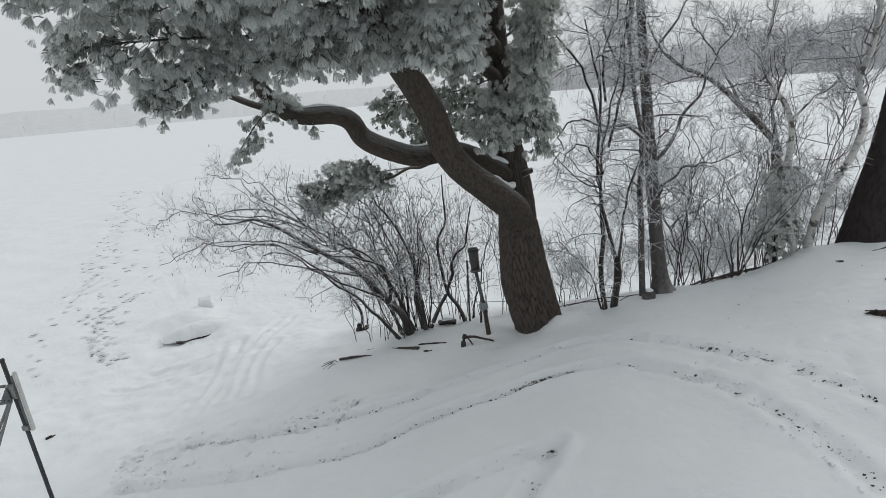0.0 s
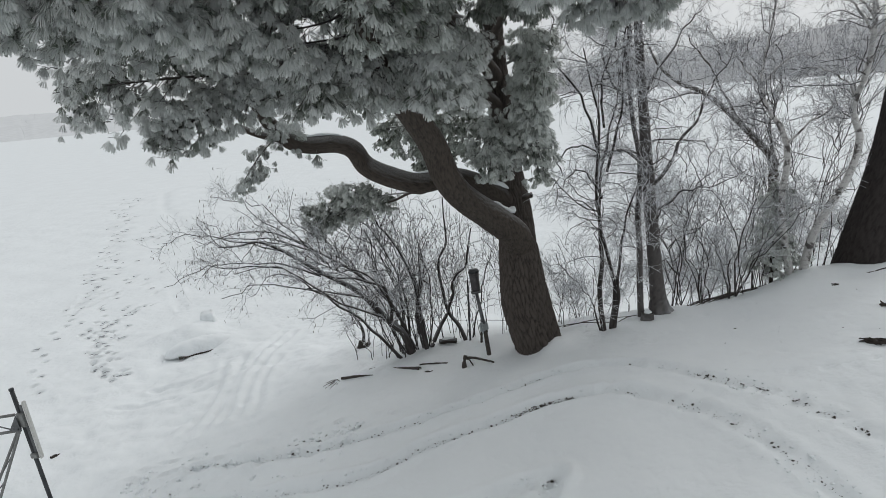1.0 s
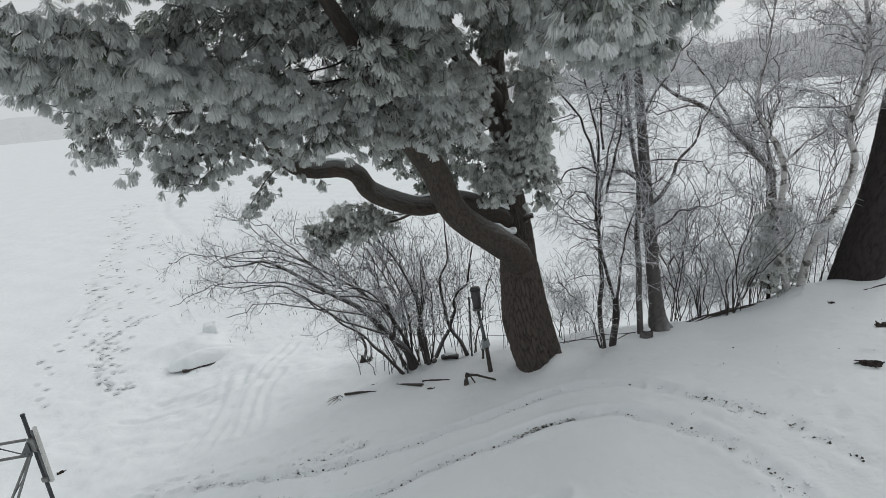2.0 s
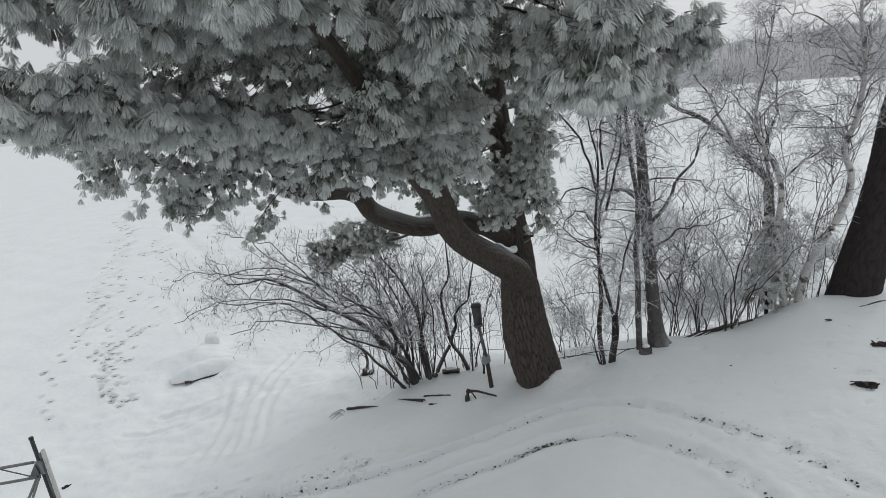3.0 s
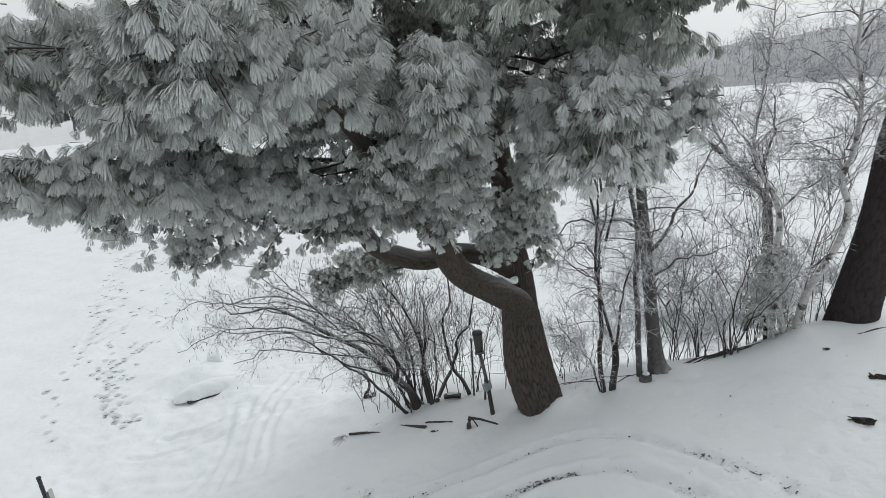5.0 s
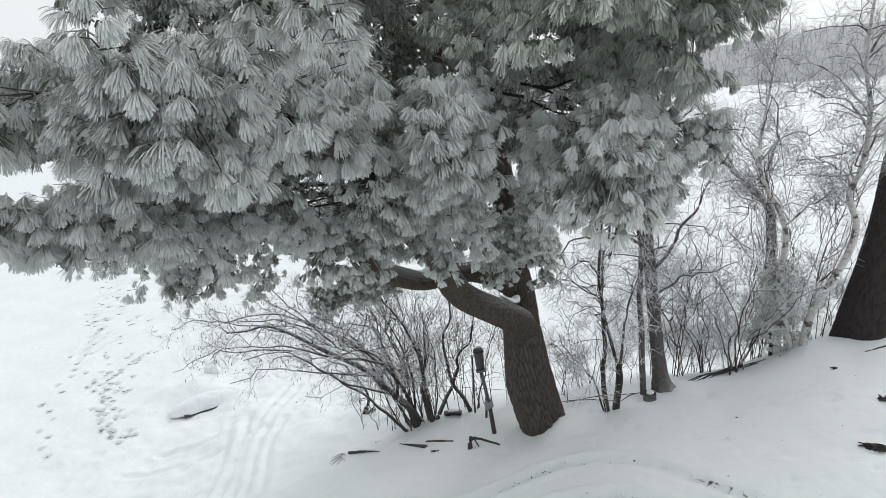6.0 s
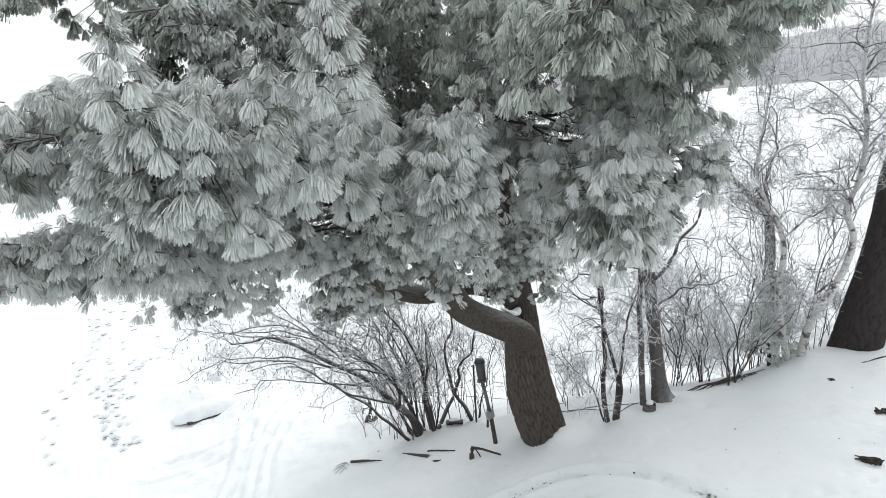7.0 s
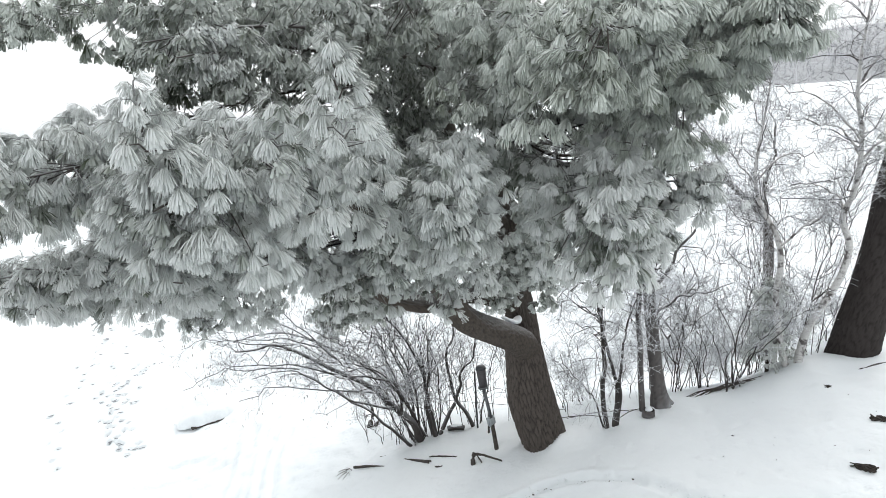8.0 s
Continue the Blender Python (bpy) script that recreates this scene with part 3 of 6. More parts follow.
hill("backdrop_hill_right", "frosted hill beyond the frozen lake, haze in its grey", HAZED_WOODS, 1, -14, 62, [300, 285, 262, 250, 240, 235], 420, [0.6, 11, 21, 27, 29, 27], 0.012)
hill("backdrop_hill_left", "pale hill beyond the frozen lake, fog in its colour", FOG_TINT_WOODS, 2, -75, -6, [300, 310, 308, 300, 290], 520, [11, 13, 13, 11, 10], 0.012)


def woods(name, label, mat, seed, a0, a1, near, far, height, count, tall):
    """Far leafless trees as one crowd: each a trunk with upswept branches."""
    rng = np.random.default_rng(seed)
    a = np.radians(rng.uniform(a0, a1, count))
    t = (np.degrees(a) - a0) / (a1 - a0)
    base = np.interp(t, np.linspace(0, 1, len(near)), near)
    back_off = rng.uniform(0, 1, count) ** 1.5
    r = base + 2 + back_off * (far - base) * 0.75
    top = np.interp(t, np.linspace(0, 1, len(height)), height)
    h = rng.uniform(0.6, 1.1, count) * tall * np.clip(t * 6, 0.1, 1)
    p0 = np.stack([np.sin(a) * r, np.cos(a) * r, LAKE - 1 + top * np.sqrt(back_off * 0.75)], 1)
    p, rad = grow(rng, p0, np.tile([0, 0, 1.0], (count, 1)), h, h * 0.006, 5, 0.05)
    v1, q1 = tubes(p, rad, 3)
    s, d, f, _ = offshoots(rng, p, 5, 0.2, 0.6, 0.5)
    p2, r2 = grow(rng, s, d, np.repeat(h, 5) * rng.uniform(0.2, 0.4, len(s)), np.repeat(h * 0.011, 5), 3, 0.15)
    v2, q2 = tubes(p2, r2, 3)
    ob = mesh_object(name, np.vstack([v1, v2]), np.vstack([q1, q2 + len(v1)]), mat)
    return tagged(ob, label, "woods", kind="stuff")


woods("far_woods", "leafless woods rimed with frost on the far shore, haze in their grey", HAZED_TREES, 5, -14, 62, [300, 285, 262, 250, 240, 235], 420, [0.6, 11, 21, 27, 29, 27], 1750, 7)
woods("fog_woods", "leafless woods on the far shore, fog in their pale colour", FOG_TINT_WOODS, 6, -60, -8, [300, 310, 308, 300, 290], 520, [11, 13, 13, 11, 10], 90, 4)


# ---- the great pine ----
def tuft_shape(rng, rise, strands, length, width, fine):
    """One drooping brush of frosted needles at a twig's end, the twig heading along +x and rising by 'rise' degrees. The strands, each a few
    needles stuck together by rime, spread like a fan, bow down under their load and end bluntly. Returns verts, triangles and the share of the strand's length."""
    up = radians(rise)
    axis, nrm, side = np.array([math.cos(up), 0, math.sin(up)]), np.array([-math.sin(up), 0, math.cos(up)]), np.array([0, 1.0, 0])
    around = rng.uniform(0, 2 * np.pi, strands)
    open_by = np.radians(6 + 46 * rng.uniform(0, 1, strands) ** 0.6)
    d0 = axis * np.cos(open_by)[:, None] + (nrm * np.sin(around)[:, None] + side * np.cos(around)[:, None]) * np.sin(open_by)[:, None]
    ln = length * rng.uniform(0.93, 1.03, strands)
    w = width * rng.uniform(0.7, 1.25, strands)
    load = rng.uniform(0.8, 1.15, strands)
    tilt = rng.uniform(-0.6, 0.6, strands)
    stops = ((0.34, 0.65), (0.72, 1.0), (1.0, 1.15)) if fine else ((0.5, 0.8), (1.0, 1.15))
    start = axis * rng.uniform(-0.02, 0.006, strands)[:, None] + rng.normal(0, 0.003, (strands, 3))
    rings, here, last = [start], start, 0.0
    for along, k in stops:
        d = d0 - np.array([0, 0, 1.0]) * (load * (0.5 * (along + last)) * 1.3)[:, None]
        d /= np.linalg.norm(d, axis=1, keepdims=True)
        here = here + d * (ln * (along - last))[:, None]
        flat = np.cross(d, nrm * 0.3 + np.array([0, 0, 1.0]) + axis * 0.5)
        flat /= np.linalg.norm(flat, axis=1, keepdims=True) + 1e-9
        across = flat * np.cos(tilt)[:, None] + np.cross(d, flat) * np.sin(tilt)[:, None]
        rings += [here - across * (w * k * 0.5)[:, None], here + across * (w * k * 0.5)[:, None]]
        last = along
    v = np.stack(rings, 1)
    t = [(0, 2, 1)]
    for j in range(len(stops) - 1):
        t += [(2 * j + 1, 2 * j + 2, 2 * j + 4), (2 * j + 1, 2 * j + 4, 2 * j + 3)]
    share = [0] + [along for along, _ in stops for _ in range(2)]
    k = v.shape[1]
    tri = (np.array(t)[None] + np.arange(strands)[:, None, None] * k).reshape(-1, 3)
    return v.reshape(-1, 3), tri, np.tile(share, strands)


tuft_rng = np.random.default_rng(11)
RISES = (-72, -50, -30, -10, 15, 45, 80)
NEAR_TUFTS = [tuft_shape(tuft_rng, r, 82, 0.114, 0.0047, True) for r in RISES for _ in range(2)]
CLOSE_TUFTS = [tuft_shape(tuft_rng, r, 50, 0.104, 0.0062, False) for r in RISES for _ in range(2)]
MID_TUFTS = [tuft_shape(tuft_rng, r, 28, 0.102, 0.0098, False) for r in RISES for _ in range(2)]
FAR_TUFTS = [tuft_shape(tuft_rng, r, 16, 0.11, 0.016, False) for r in RISES for _ in range(2)]


def pick_shape(rise, rng):
    return 2 * int(np.argmin([abs(rise - r) for r in RISES])) + int(rng.integers(2))


def joined_tufts(name, spots, shapes, mat, parent, rng):
    """Tufts as one mesh. spots: (place, heading, rise, size)."""
    vs, fs, al, base = [], [], [], 0
    for p, head, rise, size in spots:
        v, f, a = shapes[pick_shape(rise, rng)]
        c, s = math.cos(head) * size, math.sin(head) * size
        vs.append(np.stack([v[:, 0] * c - v[:, 1] * s, v[:, 0] * s + v[:, 1] * c, v[:, 2] * size], 1) + p)
        fs.append(f + base)
        al.append(a)
        base += len(v)
    ob = mesh_object(name, np.vstack(vs), np.vstack(fs), mat, parent, "drooping needle tufts coated with white frost", False, {"along": np.concatenate(al)})
    return tagged(ob, kind="stuff")


def bough_spots(rng, pts, spread, up, drop, count, start=0.15, blunt=0.6):
    """Where the tufts of a bough sit: side branches spread flat about its line with drooping rims, each carrying a cluster of tufts. Also the twigs."""
    c, at = curve_points(pts, 0.05)
    spots, twigs = [], []
    while len(spots) < count:
        u = start + (1 - start) * rng.uniform() ** 0.8
        i = min(int(u * (len(c) - 1)), len(c) - 2)
        d = c[i + 1] - c[i]
        d = d / (np.linalg.norm(d) + 1e-9)
        s = np.array([d[1], -d[0], 0.0])
        s /= np.linalg.norm(s) + 1e-9
        prof = min(1.0, (1 - u) / (1 - blunt) * 0.75 + 0.25) if u > blunt else min(1.0, 0.55 + 0.45 * u / blunt)
        k = rng.uniform(-1, 1)
        off = spread * prof * k
        high = rng.uniform(-drop + 0.04, up + 0.1) * (0.55 + 0.45 * prof)
        q = c[i] + s * off + np.array([0, 0, high - 0.22 * spread * k * k])
        out = s * k * 1.1 + d * 0.75 + rng.normal(0, 0.3, 3)
        out[2] *= 0.3
        out /= np.linalg.norm(out) + 1e-9
        across = np.array([-out[1], out[0], 0.0])
        j = max(0, i - int(0.45 * abs(off) / 0.05) - 2)
        twigs.append([c[j], c[j] + (q - c[j]) * 0.45 - np.array([0, 0, 0.05]), q - out * 0.12 - np.array([0, 0, 0.035]), q])
        rise0 = -30 + 40 * high / (up + drop)
        for b in range(int(rng.integers(4, 9))):
            back_by = 0.24 * rng.uniform() * (b > 0)
            w = rng.normal(0, 0.09) * (b > 0)
            place = q - out * back_by + across * w + np.array([0, 0, rng.normal(-0.015, 0.035) - 0.25 * abs(w)])
            head_d = out + across * w * 7 + rng.normal(0, 0.2, 3)
            head = math.atan2(head_d[1], head_d[0])
            rise = float(np.clip(rng.normal(rise0, 16), -60, 60))
            spots.append((place, head, rise, rng.uniform(0.72, 1.1)))
            if b and abs(w) < 0.02:
                twigs.append([q - out * (back_by + 0.1) - np.array([0, 0, 0.04]), q - out * (back_by + 0.05) + across * w * 0.4 - np.array([0, 0, 0.03]), place - np.array([math.cos(head), math.sin(head), 0]) * 0.03 - np.array([0, 0, 0.012]), place])
    return spots, twigs


pine = thing("pine_tree", (-0.2, 10.95, 0.15), "old white pine hung with frosted needle tufts, forked low", "tree")
PINE_TRUNK = [(-0.14, 10.95, -0.25), (-0.19, 10.95, 0.2), (-0.26, 10.95, 0.5), (-0.375, 10.95, 1.1), (-0.43, 10.95, 1.65), (-0.48, 10.95, 2.2), (-0.5, 10.95, 2.85), (-0.58, 10.95, 3.66), (-0.65, 10.95, 4.64), (-0.73, 10.95, 5.57), (-0.76, 10.95, 6.8), (-0.8, 10.95, 8.4), (-0.82, 10.95, 10.4)]
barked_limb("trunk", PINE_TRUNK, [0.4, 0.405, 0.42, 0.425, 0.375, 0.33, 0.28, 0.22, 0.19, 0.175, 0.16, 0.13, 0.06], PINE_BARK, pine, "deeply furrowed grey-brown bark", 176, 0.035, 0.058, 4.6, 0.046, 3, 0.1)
barked_limb("limb", [(-0.3, 11, 1.3), (-0.38, 10.94, 1.9), (-0.45, 10.76, 2.27), (-0.54, 10.42, 2.56), (-0.8, 9.87, 2.93), (-1.15, 9.1, 3.44), (-1.32, 8.6, 3.86), (-1.42, 8.3, 4.32), (-1.52, 7.75, 4.74), (-1.61, 7.3, 5.05), (-1.65, 6.8, 5.3), (-1.6, 5.9, 5.81), (-1.65, 4.9, 6.36), (-1.7, 4.2, 6.56)],
            [0.24, 0.25, 0.25, 0.245, 0.235, 0.21, 0.2, 0.185, 0.165, 0.145, 0.11, 0.07, 0.045, 0.03], LIMB_BARK, pine, "thick smooth limb curving up", 72, 0.04, 0.06, 2.8, 0.02, 5)
barked_limb("limb", [(-0.4, 11, 2.85), (-0.95, 10.6, 3.34), (-1.44, 10, 3.64), (-1.93, 9.6, 3.64), (-2.33, 9.4, 3.78), (-2.69, 9.3, 3.99), (-2.84, 9.2, 4.27), (-3.07, 9.1, 4.39), (-3.48, 9, 4.41), (-3.74, 8.9, 4.51), (-3.92, 8.7, 4.78), (-3.97, 8.4, 5.13), (-3.95, 7.9, 5.44)],
            [0.2, 0.18, 0.17, 0.16, 0.16, 0.15, 0.14, 0.13, 0.125, 0.12, 0.1, 0.08, 0.05], LIMB_BARK, pine, "snaking limb with snow along its top", 60, 0.04, 0.055, 2.2, 0.01, 6)
barked_limb("limb_stub", [(-3.72, 8.9, 4.51), (-4.13, 8.8, 4.62), (-4.47, 8.7, 4.79)], [0.075, 0.05, 0.045], LIMB_BARK, pine, "broken dead stub", 24, 0.05, 0.04, 2, 0.008, 7)
barked_limb("limb", [(-1.62, 9.85, 3.58), (-2, 10.1, 3.4), (-2.29, 10.4, 3.35), (-2.77, 10.9, 3.13), (-3.42, 11.2, 2.99), (-4.1, 11.3, 2.8)], [0.04, 0.032, 0.026, 0.022, 0.016, 0.01], LIMB_BARK, pine, "", 14, 0.05, 0.03, 2, 0.003, 8)
barked_limb("limb", [(-0.7, 10.9, 5.19), (-1, 10.2, 5.68), (-1.25, 9.4, 6.17), (-1.3, 8.6, 7.06), (-1.25, 8.2, 8.15), (-1.2, 8, 9.35)], [0.14, 0.13, 0.12, 0.11, 0.09, 0.05], LIMB_BARK, pine, "upright second leader", 40, 0.05, 0.05, 2.2, 0.012, 9)
barked_limb("limb", [(-0.7, 10.9, 5.89), (-0.35, 9.6, 6.17), (0.05, 8.4, 6.3), (0.5, 7.2, 6.28)], [0.07, 0.05, 0.035, 0.02], LIMB_BARK, pine, "", 16, 0.06, 0.04, 2.2, 0.005, 13)
barked_limb("limb", [(-0.2, 9.1, 6.21), (0.25, 8.5, 6.1), (0.7, 8, 6.15)], [0.035, 0.025, 0.012], LIMB_BARK, pine, "", 12, 0.06, 0.04, 2.2, 0.003, 14)
barked_limb("limb", [(-0.65, 10.9, 4.69), (-0.95, 10.5, 4.94), (-1.25, 10.2, 4.98), (-1.6, 9.9, 5.23)], [0.11, 0.1, 0.08, 0.05], LIMB_BARK, pine, "", 30, 0.05, 0.05, 2.2, 0.01, 10)


def in_gap(p):
    """Thin places in the crown, where mostly dark dead twigs grow and few tufts are left."""
    x, y, z = p
    left = (math.sin(x * 91 + y * 57 + z * 31) * 1000) % 1
    if 4.2 < y < 7.4 and ((x - 0.12) / (0.052 * y)) ** 2 + ((z - (7.13 - 0.108 * y)) / (0.032 * y)) ** 2 < 1:
        return left > 0.1
    if 4.0 < y < 10.0 and abs(x + 0.065 * y - 0.05) < 0.015 * y and abs(z - (7.0 - 0.215 * y)) < 0.065 * y:
        return left > 0.3
    return left > 0.2 and 3.4 < y < 9.5 and ((x + 0.361 * y - 0.13) / (0.062 * y)) ** 2 + ((z - (6.78 - 0.172 * y)) / (0.042 * y)) ** 2 < 1


def bough(name, seed, pts, spread, up, drop, count, shapes, r0=0.03, start=0.15, blunt=0.6, mat=None, loose=0, shoots=(), label=""):
    """A bough: its twigs are one mesh, its tufts another; with 'loose', that many tufts nearest the tip's side are parts of their own."""
    rng = np.random.default_rng(seed)
    spots, twigs = bough_spots(rng, pts, spread, up, drop, count, start, blunt)
    spots = [p for p in spots if not in_gap(p[0])]
    for foot, head in shoots:
        foot, head = np.array(foot), np.array(head)
        size = np.linalg.norm(head - foot)
        n = max(8, int(size / 0.019))
        for i in range(n):
            f = i / (n - 1)
            turn = i * 2.4
            out = 0.15 * (1 - f) ** 0.8 + 0.012
            q = foot + (head - foot) * f + np.array([math.cos(turn) * out, math.sin(turn) * out, 0])
            spots.append((q, turn, 45 if f > 0.97 else rng.uniform(-35, 0), rng.uniform(0.85, 1.1) * (1 - 0.2 * f)))
            twigs.append([foot + (head - foot) * max(0, f - 0.1), foot + (head - foot) * f * 0.98 + (q - foot - (head - foot) * f) * 0.3, q, q + np.array([0, 0, 0.01])])
    tw = np.array(twigs)
    v, q = tubes(tw, np.tile([0.006, 0.004, 0.003, 0.0025], (len(tw), 1)), 3)
    ax = resample(pts, 30)[None]
    v2, q2 = tubes(ax, np.linspace(r0 * 0.75, 0.006, 30)[None], 8)
    ob = mesh_object(name, np.vstack([v, v2]), np.vstack([q, q2 + len(v)]), PINE_TWIG, pine, label or "brown bough with many side twigs")
    mat = mat or NEEDLES
    if loose:
        order = sorted(range(len(spots)), key=lambda i: spots[i][0][1])
        chosen = order[:loose]
        rest = [spots[i] for i in order[loose:]]
        for i in chosen:
            p, head, rise, size = spots[i]
            k = pick_shape(rise, rng)
            t = new("needle_tuft", TUFT_MESHES[k])
            t.parent = ob
            t.matrix_basis = Matrix.Translation(p) @ Matrix.Rotation(head, 4, "Z") @ Matrix.Scale(size, 4)
    else:
        rest = spots
    if rest:
        joined_tufts("foliage", rest, shapes, mat, ob, rng)
    # older needles deep inside the bough: little rime, inner shade put into their colour
    c, _ = curve_points(pts, 0.05)
    heart = []
    for p, head, rise, size in spots[::3]:
        q = c[np.argmin(np.linalg.norm(c - p, axis=1))]
        heart.append((p + (q - p) * rng.uniform(0.15, 0.5) - np.array([0, 0, 0.03]), head + rng.normal(0, 0.8), rise, size))
    if mat != INNER_NEEDLES:
        joined_tufts("inner_foliage", heart, FAR_TUFTS, INNER_NEEDLES, ob, rng)
    return ob


TUFT_MESHES = []
for tv, tf, ta in NEAR_TUFTS:
    sample = mesh_object("needle_tuft", tv, tf, NEEDLES, None, "", False, {"along": ta})
    TUFT_MESHES.append(sample.data)
    bpy.data.objects.remove(sample)

barked_limb("limb_stub", [(-0.42, 10.85, 3.02), (-0.3, 10.78, 3.1), (-0.17, 10.75, 3.14)], [0.07, 0.05, 0.042], LIMB_BARK, pine, "broken dead stub", 18, 0.03, 0.03, 2, 0.012, 17)

# dead branches in a gap of the crown
gap_rng = np.random.default_rng(91)
for line in ([(-0.44, 6.66, 6.74), (-0.23, 6.35, 6.64), (-0.01, 6.35, 6.58), (0.14, 6.35, 6.51), (0.32, 6.35, 6.42), (0.6, 6.35, 6.32)], [(-0.44, 6.66, 6.58), (-0.25, 6.35, 6.52), (-0.11, 6.35, 6.49), (0.07, 6.35, 6.38), (0.24, 6.35, 6.3), (0.41, 6.35, 6.29)],
             [(-0.01, 6.35, 6.58), (0.15, 6.35, 6.55), (0.33, 6.35, 6.6), (0.46, 6.35, 6.63)],
             [(-1.25, 6.4, 5.98), (-1.6, 6.0, 5.9), (-1.85, 5.85, 5.76), (-2.2, 5.7, 5.7)], [(-1.5, 6.6, 5.75), (-1.85, 6.2, 5.64), (-2.3, 6.0, 5.6)]):
    v, q = tubes(resample(line, 14)[None], np.linspace(0.02, 0.006, 14)[None], 8)
    dead = mesh_object("dead_limb", v, q, DARK_BARK, pine, "dark bare limb in a gap of the crown", True, {"plate": np.full(len(v), 0.6)})
    s0, d0, f0, _ = offshoots(gap_rng, resample(line, 14)[None], 16, 0.15, 0.8, -0.05)
    p1, r1 = grow(gap_rng, s0, d0, gap_rng.uniform(0.15, 0.35, len(s0)), np.full(len(s0), 0.0045), 6, 0.35)
    s1, d1, f1, _ = offshoots(gap_rng, p1, 3, 0.3, 0.8, 0)
    p2, r2 = grow(gap_rng, s1, d1, gap_rng.uniform(0.06, 0.16, len(s1)), np.full(len(s1), 0.003), 4, 0.3)
    v1, q1 = tubes(p1, r1, 3)
    v2, q2 = tubes(p2, r2, 3)
    tagged(mesh_object("dead_twig", np.vstack([v1, v2]), np.vstack([q1, q2 + len(v1)]), DARK_BARK, dead, "", True, {"plate": np.full(len(v1) + len(v2), 0.6)}), kind="stuff")

# boughs nearest the camera's climb
bough("bough", 21, [(-1.79, 5.55, 6.67), (-1.77, 4.34, 6.76), (-1.75, 3.44, 6.73), (-1.8, 2.79, 6.63)], 0.98, 0.27, 0.45, 1008, NEAR_TUFTS, 0.035, 0.25, 0.8, None, 290,
      [((-0.91, 3.09, 6.86), (-0.89, 3.04, 7.36)), ((-1.81, 2.84, 6.91), (-1.8, 2.84, 7.24)), ((-1.33, 3.24, 6.86), (-1.32, 3.24, 7.11))], "near bough heavy with frosted tufts")
bough("bough", 22, [(-0.79, 6.76, 6.54), (-0.67, 5.55, 6.54), (-0.6, 4.54, 6.46), (-0.57, 3.79, 6.33)], 0.4, 0.3, 0.5, 408, CLOSE_TUFTS, 0.03, 0.3, 0.85)
bough("bough", 23, [(-0.23, 7.57, 6.25), (0.26, 6.15, 6.28), (0.47, 4.94, 6.21), (0.5, 4.04, 6.06)], 0.58, 0.26, 0.5, 768, CLOSE_TUFTS, 0.035, 0.3, 0.85, mat=HEAVY_NEEDLES)
bough("bough", 24, [(0.17, 7.16, 5.94), (0.76, 6.25, 6.03), (1.21, 5.7, 6.12), (1.55, 5.45, 6.12)], 0.3, 0.15, 0.32, 264, CLOSE_TUFTS, 0.02, 0.3, 0.75, mat=HEAVY_NEEDLES)
bough("bough", 40, [(0.17, 7.16, 5.84), (0.66, 6.25, 5.88), (0.96, 5.75, 5.82), (1.15, 5.45, 5.67)], 0.36, 0.2, 0.32, 288, CLOSE_TUFTS, 0.02, 0.3, 0.75, mat=HEAVY_NEEDLES)
bough("bough", 25, [(-0.72, 8.98, 7.37), (-0.14, 6.56, 7.63), (0.3, 4.94, 7.53), (0.45, 3.69, 7.29)], 1.15, 0.3, 0.48, 864, CLOSE_TUFTS, 0.045, 0.3, 0.85, mat=PART_NEEDLES)
bough("bough", 26, [(-1.32, 8.37, 7.36), (-1.93, 6.76, 7.74), (-2.44, 5.55, 7.77), (-2.85, 4.54, 7.61)], 1.15, 0.3, 0.45, 856, FAR_TUFTS, 0.045, 0.2, 0.8, mat=INNER_NEEDLES)
bough("bough", 27, [(-1.88, 7.36, 5.55), (-2.54, 6.15, 5.68), (-3.15, 4.94, 5.82), (-3.75, 3.84, 5.92)], 1.15, 0.22, 0.15, 1034, CLOSE_TUFTS, 0.04, 0.15, 0.85, mat=HEAVY_NEEDLES)
bough("bough", 41, [(-2.43, 7.57, 5.6), (-3.14, 6.35, 5.8), (-3.9, 5.1, 5.85), (-4.6, 4.2, 5.93)], 0.9, 0.1, 0.08, 520, MID_TUFTS, 0.04, 0.15, 0.85, mat=HEAVY_NEEDLES)
bough("bough", 28, [(-2.62, 8.58, 5.36), (-3.43, 7.57, 5.45), (-4.33, 6.76, 5.44), (-5.34, 6.35, 5.38)], 0.9, 0.4, 0.42, 828, MID_TUFTS, 0.04, 0.2, 0.8, mat=HEAVY_NEEDLES)
bough("bough", 29, [(-2.42, 8.17, 5.26), (-3.13, 7.26, 5.14), (-3.74, 6.66, 4.99), (-4.04, 6.05, 4.78)], 0.55, 0.3, 0.25, 384, MID_TUFTS, 0.03, 0.3, 0.75, mat=HEAVY_NEEDLES)
bough("bough", 30, [(-3.85, 8.6, 4.55), (-4.05, 8.5, 4.35), (-4.25, 8.45, 4.1), (-4.45, 8.4, 3.85)], 0.3, 0.08, 0.2, 64, MID_TUFTS, 0.012, 0.02, 0.8)
bough("bough", 76, [(-3.2, 9.0, 4.42), (-3.5, 8.95, 4.44), (-3.8, 8.8, 4.55), (-4.0, 8.6, 4.75)], 0.3, 0.22, 0.25, 70, MID_TUFTS, 0.012, 0.05, 0.8)
bough("bough", 31, [(-1.01, 9.99, 5.58), (-1.52, 8.58, 5.61), (-1.88, 7.57, 5.55), (-2.14, 6.66, 5.44)], 0.95, 0.25, 0.42, 964, FAR_TUFTS, 0.04, 0.1, 0.85, mat=HANGING_NEEDLES)
